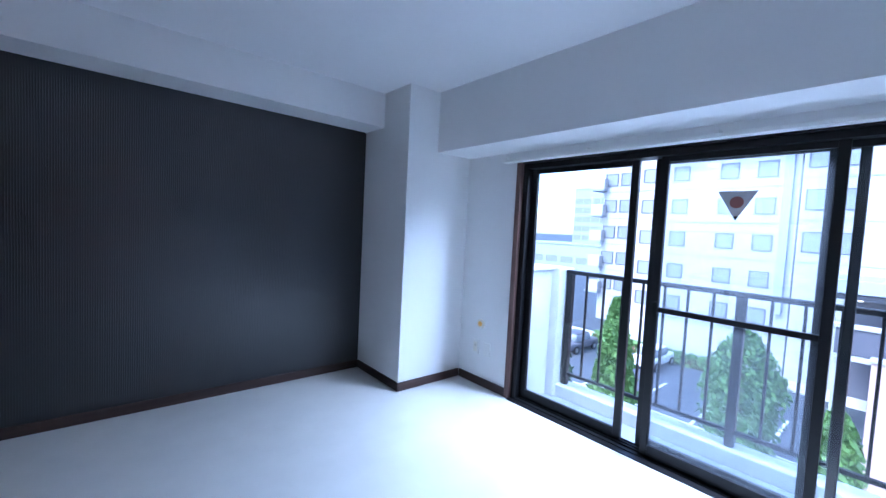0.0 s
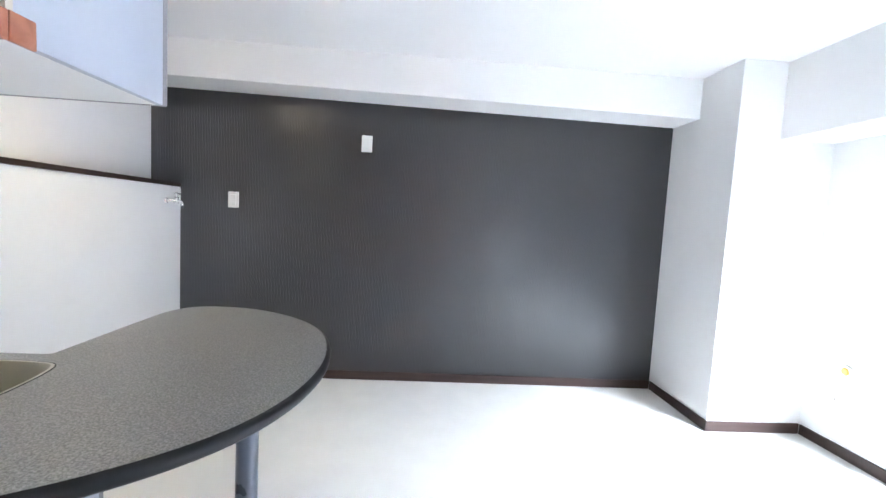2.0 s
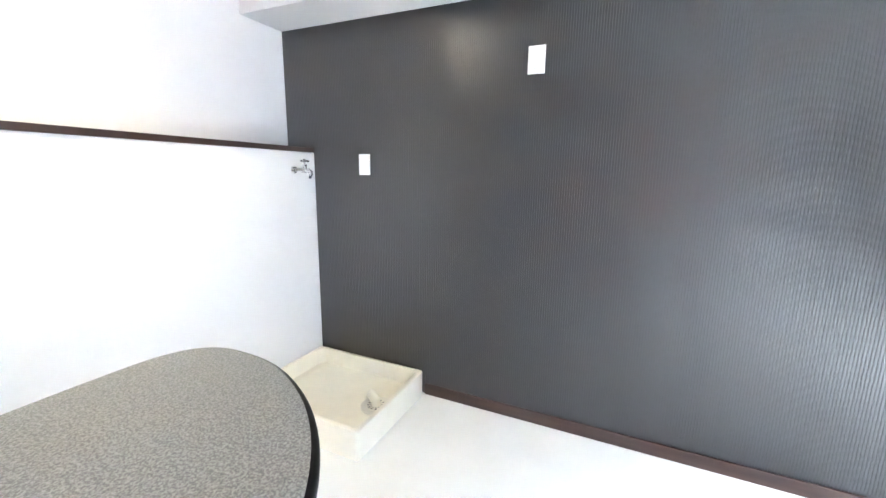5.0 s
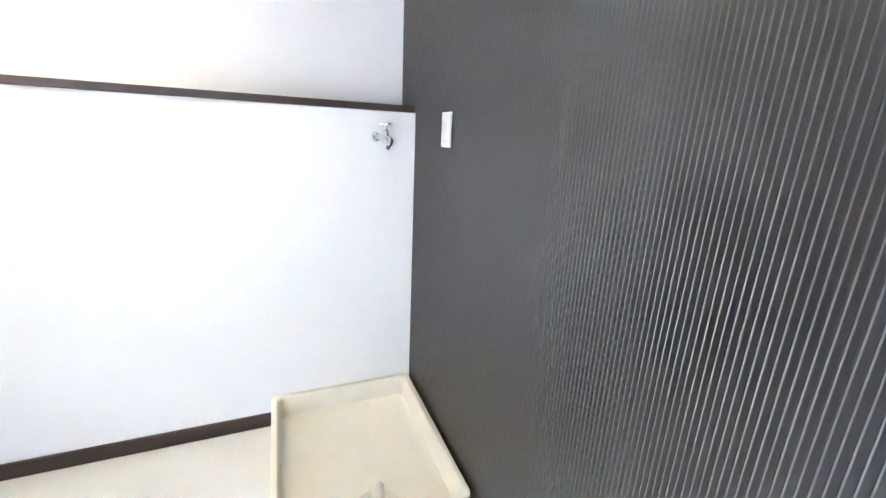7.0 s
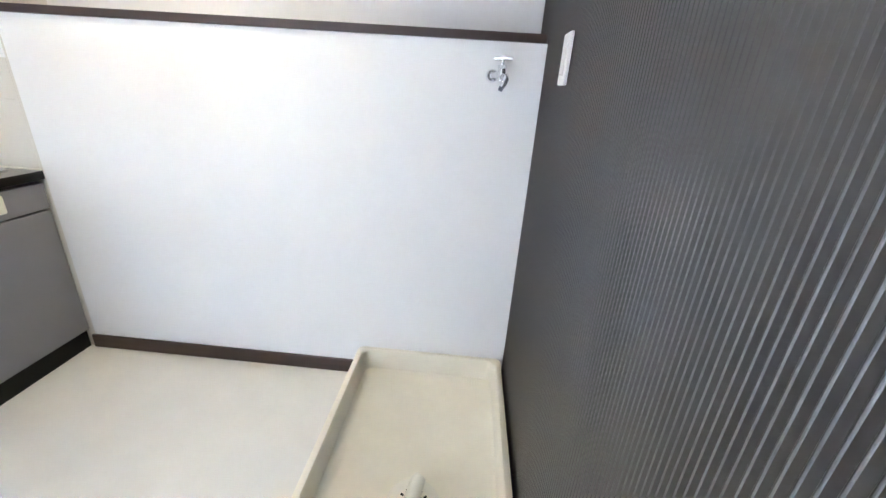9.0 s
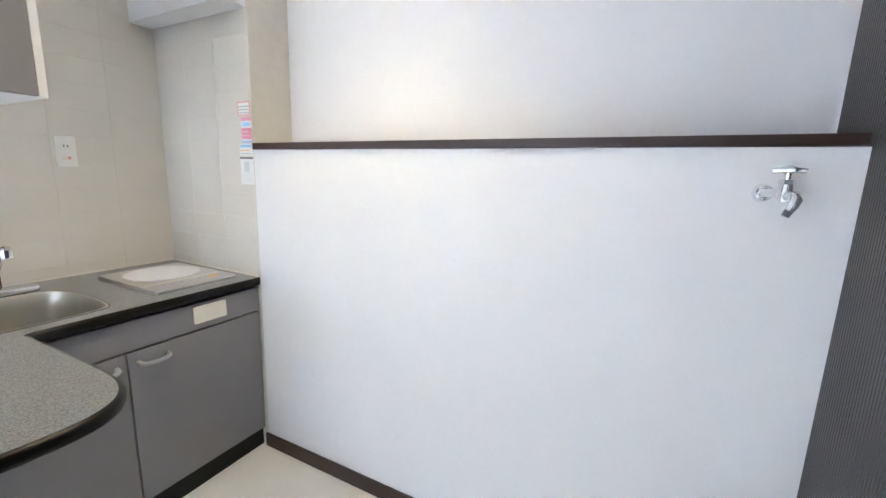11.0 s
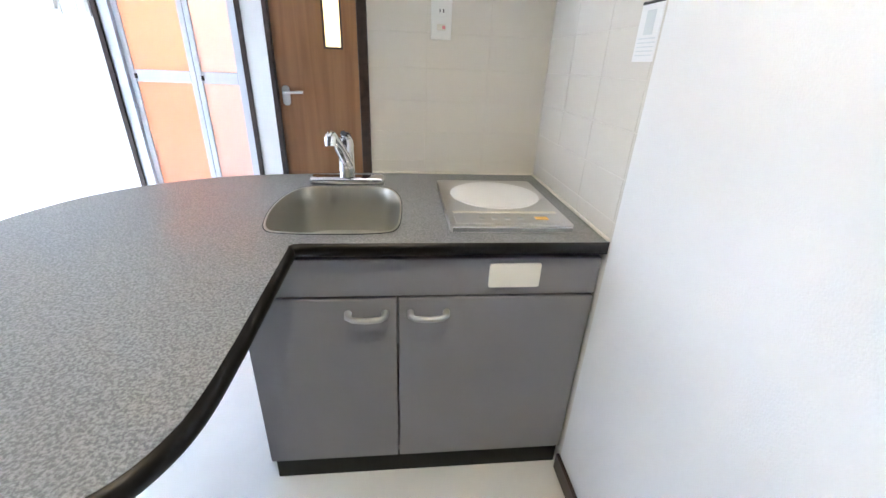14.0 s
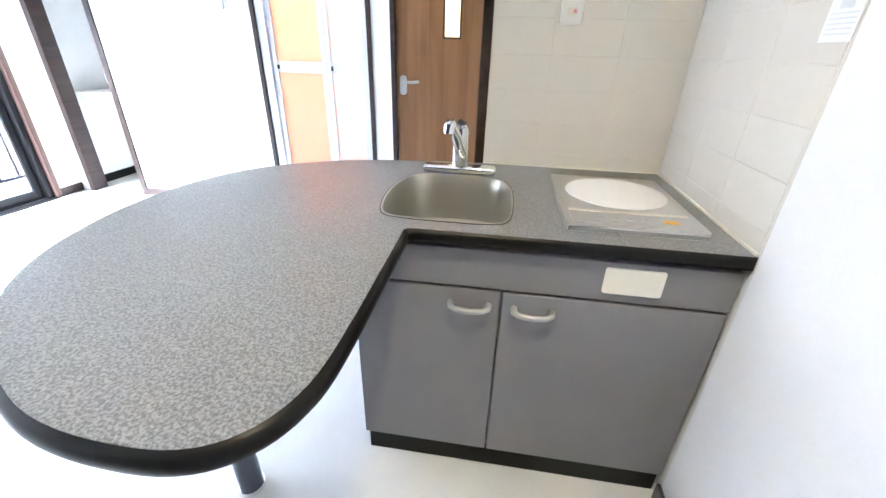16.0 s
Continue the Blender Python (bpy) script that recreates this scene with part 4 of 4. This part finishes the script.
part("wall_body", box((22.0, -26, GZ), (22.4, 0.1, -2.6), 0.03), PINKWALL, garden_wall)
part("coping", box((21.9, -26, -2.6), (22.5, 0.15, -2.48), 0.03), FACADE, garden_wall)
block = building("balcony_block", "pale apartment block with stepped balconies", 44.0, 18.6, 22.0, 8.8, 10, FACADE, 1.2, 1.2, 1.7, 2.8, -4.5)
for k in range(5):
    z = -4.9 + 2.8 * k
    bal = part("balcony", box((43.2, 21.6, z), (46.5, 23.0, z + 1.15), 0.04), FACADE, block)
    part("slab", box((43.1, 21.6, z - 0.18), (46.6, 23.1, z - 0.01), 0.02), FARWALL, bal)
building("tower_block", "pale blue distant apartment tower", 130.0, 66.0, 79.0, 17.0, 16, FARWALL, 2.4, 1.6, 3.2, 3.2, -4.0)
building("office_block", "low distant grey office block", 90.0, 40.0, 68.0, -1.6, 14, FARWALL, 3.0, 1.4, 4.4, 3.2, -6.0)


def leafy(name, label, at, h, r, mat, n, conic):
    t = thing(name, label, "tree", at)
    tr = bmesh.new()
    add_rod(tr, at, (at[0], at[1], at[2] + h * 0.9), 0.12, 0.03, 10)
    for k in range(6):
        a, z = k * 2.4, at[2] + h * (0.2 + 0.1 * k)
        add_rod(tr, (at[0], at[1], z), (at[0] + r * 0.6 * math.cos(a), at[1] + r * 0.6 * math.sin(a), z + 0.5), 0.04, 0.012, 6)
    part("trunk", tr, BARK, t)
    rng = random.Random(len(name) + int(h * 10))
    verts, faces = [], []
    for _ in range(n):
        f = rng.random() ** 0.8
        rad = r * ((1 - f) ** 0.6 * (0.35 + min(f * 6, 1) * 0.65) if conic else math.sin(math.pi * (0.12 + 0.86 * f)) ** 0.6)
        rad *= (0.55 + 0.5 * rng.random()) * (1 + 0.15 * math.sin(9 * f + 3 * rng.random()))
        a = rng.random() * math.tau
        c = Vector((at[0] + rad * math.cos(a), at[1] + rad * math.sin(a), at[2] + h * (0.08 + 0.92 * f)))
        d = Vector((rng.uniform(-1, 1), rng.uniform(-1, 1), rng.uniform(-0.4, 1))).normalized()
        u = d.orthogonal().normalized()
        v = d.cross(u)
        s = rng.uniform(0.06, 0.16)
        i = len(verts)
        verts += [c - u * s, c + v * s * 0.5, c + u * s, c - v * s * 0.5]
        faces.append((i, i + 1, i + 2, i + 3))
    data = bpy.data.meshes.new("crown")
    data.from_pydata([tuple(p - Vector(at)) for p in verts], [], faces)
    data.materials.append(mat)
    c = new("crown", data)
    c.parent = t
    return t


leafy("conifer", "bright green columnar conifer below the balcony", (10.5, 3.5, GZ), 7.9, 0.85, LEAF, 12000, True)
leafy("shrub_tree", "dark green leafy tree beside the car park", (10.4, 5.0, GZ), 7.3, 0.55, LEAF_DARK, 5000, False)
leafy("shrub_tree", "green leafy tree near the pavement", (20.0, 3.2, GZ), 6.0, 1.25, LEAF, 5500, False)
leafy("shrub_tree", "round green tree by the pink wall", (17.0, 0.4, GZ), 4.9, 0.6, LEAF, 3500, False)


def hedge(name, label, a, b, n):
    """A clipped hedge: many small leaves through a long block over a woody core."""
    h = thing(name, label, "hedge", ((a[0] + b[0]) / 2, (a[1] + b[1]) / 2, a[2]))
    part("core", box((a[0] + 0.15, a[1] + 0.1, a[2]), (b[0] - 0.15, b[1] - 0.1, b[2] - 0.2)), BARK, h)
    rng, bm = random.Random(7), bmesh.new()
    for _ in range(n):
        c = Vector([rng.uniform(p, q) for p, q in zip(a, b)])
        u = Vector((rng.uniform(-1, 1), rng.uniform(-1, 1), rng.uniform(-1, 1))).normalized() * 0.16
        w = u.orthogonal() * 0.6
        bm.faces.new([bm.verts.new(c + d) for d in (-u, w, u, -w)])
    part("leaves", bm, LEAF, h)


hedge("hedge", "low clipped green hedge before the hotel", (34.2, 4.0, GZ), (35.0, 17.0, GZ + 0.9), 2500)
hedge("hedge", "low green hedge along the balcony side of the car park", (11.2, -6.0, GZ + 0.08), (12.0, 3.0, GZ + 1.3), 2500)


def car(at, mat, label):
    c = thing("parked_car", label, "car", at, "cars in the car park")
    x, y, z = at
    part("body", box((x - 2.1, y - 0.82, z + 0.25), (x + 2.1, y + 0.82, z + 0.85), 0.18, 4), mat, c, smooth=True)
    part("cabin", box((x - 1.2, y - 0.72, z + 0.78), (x + 1.0, y + 0.72, z + 1.42), 0.22, 4), FACADE_WIN, c, smooth=True)
    part("roof", box((x - 0.95, y - 0.66, z + 1.40), (x + 0.75, y + 0.66, z + 1.46), 0.03), mat, c, smooth=True)
    for dx in (-1.3, 1.3):
        for dy in (-0.80, 0.80):
            w = part("wheel", rod((x + dx, y + dy - 0.09, z + 0.31), (x + dx, y + dy + 0.09, z + 0.31), 0.31, sides=24), BLACK, c, smooth=True)
            part("rim", rod((x + dx, y + dy - 0.1, z + 0.31), (x + dx, y + dy + 0.1, z + 0.31), 0.18, sides=16), SILVER, w, smooth=True)


car((32.5, 11.2, GZ + 0.005), PLATE, "white parked car before the hotel hedge")
car((31.0, 16.5, GZ + 0.005), FACADE_DARK, "dark parked car at the far kerb")

# ---- ribs of the feature wall, tiles of the kitchen ----
PITCH = 0.0113
PROFILE = ((-0.5, 0.006), (-0.5, -0.0005), (0.20, -0.0005), (0.25, -0.0011), (0.31, -0.0016), (0.38, -0.0016), (0.45, -0.0011), (0.5, -0.0005), (0.5, 0.006))


def rib_geometry(xs):
    """Upright ribs of the feature wall, standing at the given places along it."""
    verts, faces, n = [], [], len(PROFILE)
    for x in xs:
        k = len(verts)
        verts += [(x + u * PITCH, v, z) for z in (0.0, 2.13) for u, v in PROFILE]
        faces += [(k + i, k + i + 1, k + n + i + 1, k + n + i) for i in range(n - 1)]
        faces += [tuple(k + i for i in reversed(range(n))), tuple(k + n + i for i in range(n))]
    data = bpy.data.meshes.new("slat")
    data.from_pydata(verts, [], faces)
    data.materials.append(CHAR)
    return data


rib = rib_geometry([0.0])
places = [-0.21 + PITCH * (k + 0.5) for k in range(346)]
for x in places[:300]:
    o = new("slat", rib)
    o.parent = wall_dark
    o.location = (x, D - 0.0005, 0.001)
rest = new("slats", rib_geometry([x for x in places[300:] if x < 3.694]))
rest.parent = wall_dark
rest.location = (0, D - 0.0005, 0.001)
tagged(rest, "", "", "", "stuff")

TW, TH, J = 0.218, 0.1085, 0.0014


def tiles(parent, length, along, name_mat):
    z = 0.900 - TH
    cache = {}
    while z < TOP - 0.01:
        s = 0.0
        while s < length - 0.004:
            a, b = s + J / 2, min(s + TW, length) - J / 2
            za, zb = max(z, 0.0) + J / 2, min(z + TH, TOP) - J / 2
            key = (round(b - a, 4), round(zb - za, 4))
            if key not in cache:
                w, h = key
                bm = box((0, 0, 0), (w, 0.006, h) if along == "x" else (0.006, w, h), 0.0008, 1)
                cache[key] = mesh_of("tile", bm, name_mat)
            o = new("tile", cache[key])
            o.parent = parent
            o.location = (a, -0.006, za) if along == "x" else (-0.006, a, za)
            s += TW
        z += TH


tiles(wall_kb, 0.638, "x", TILE)
tiles(wall_kw, KY, "y", TILE)
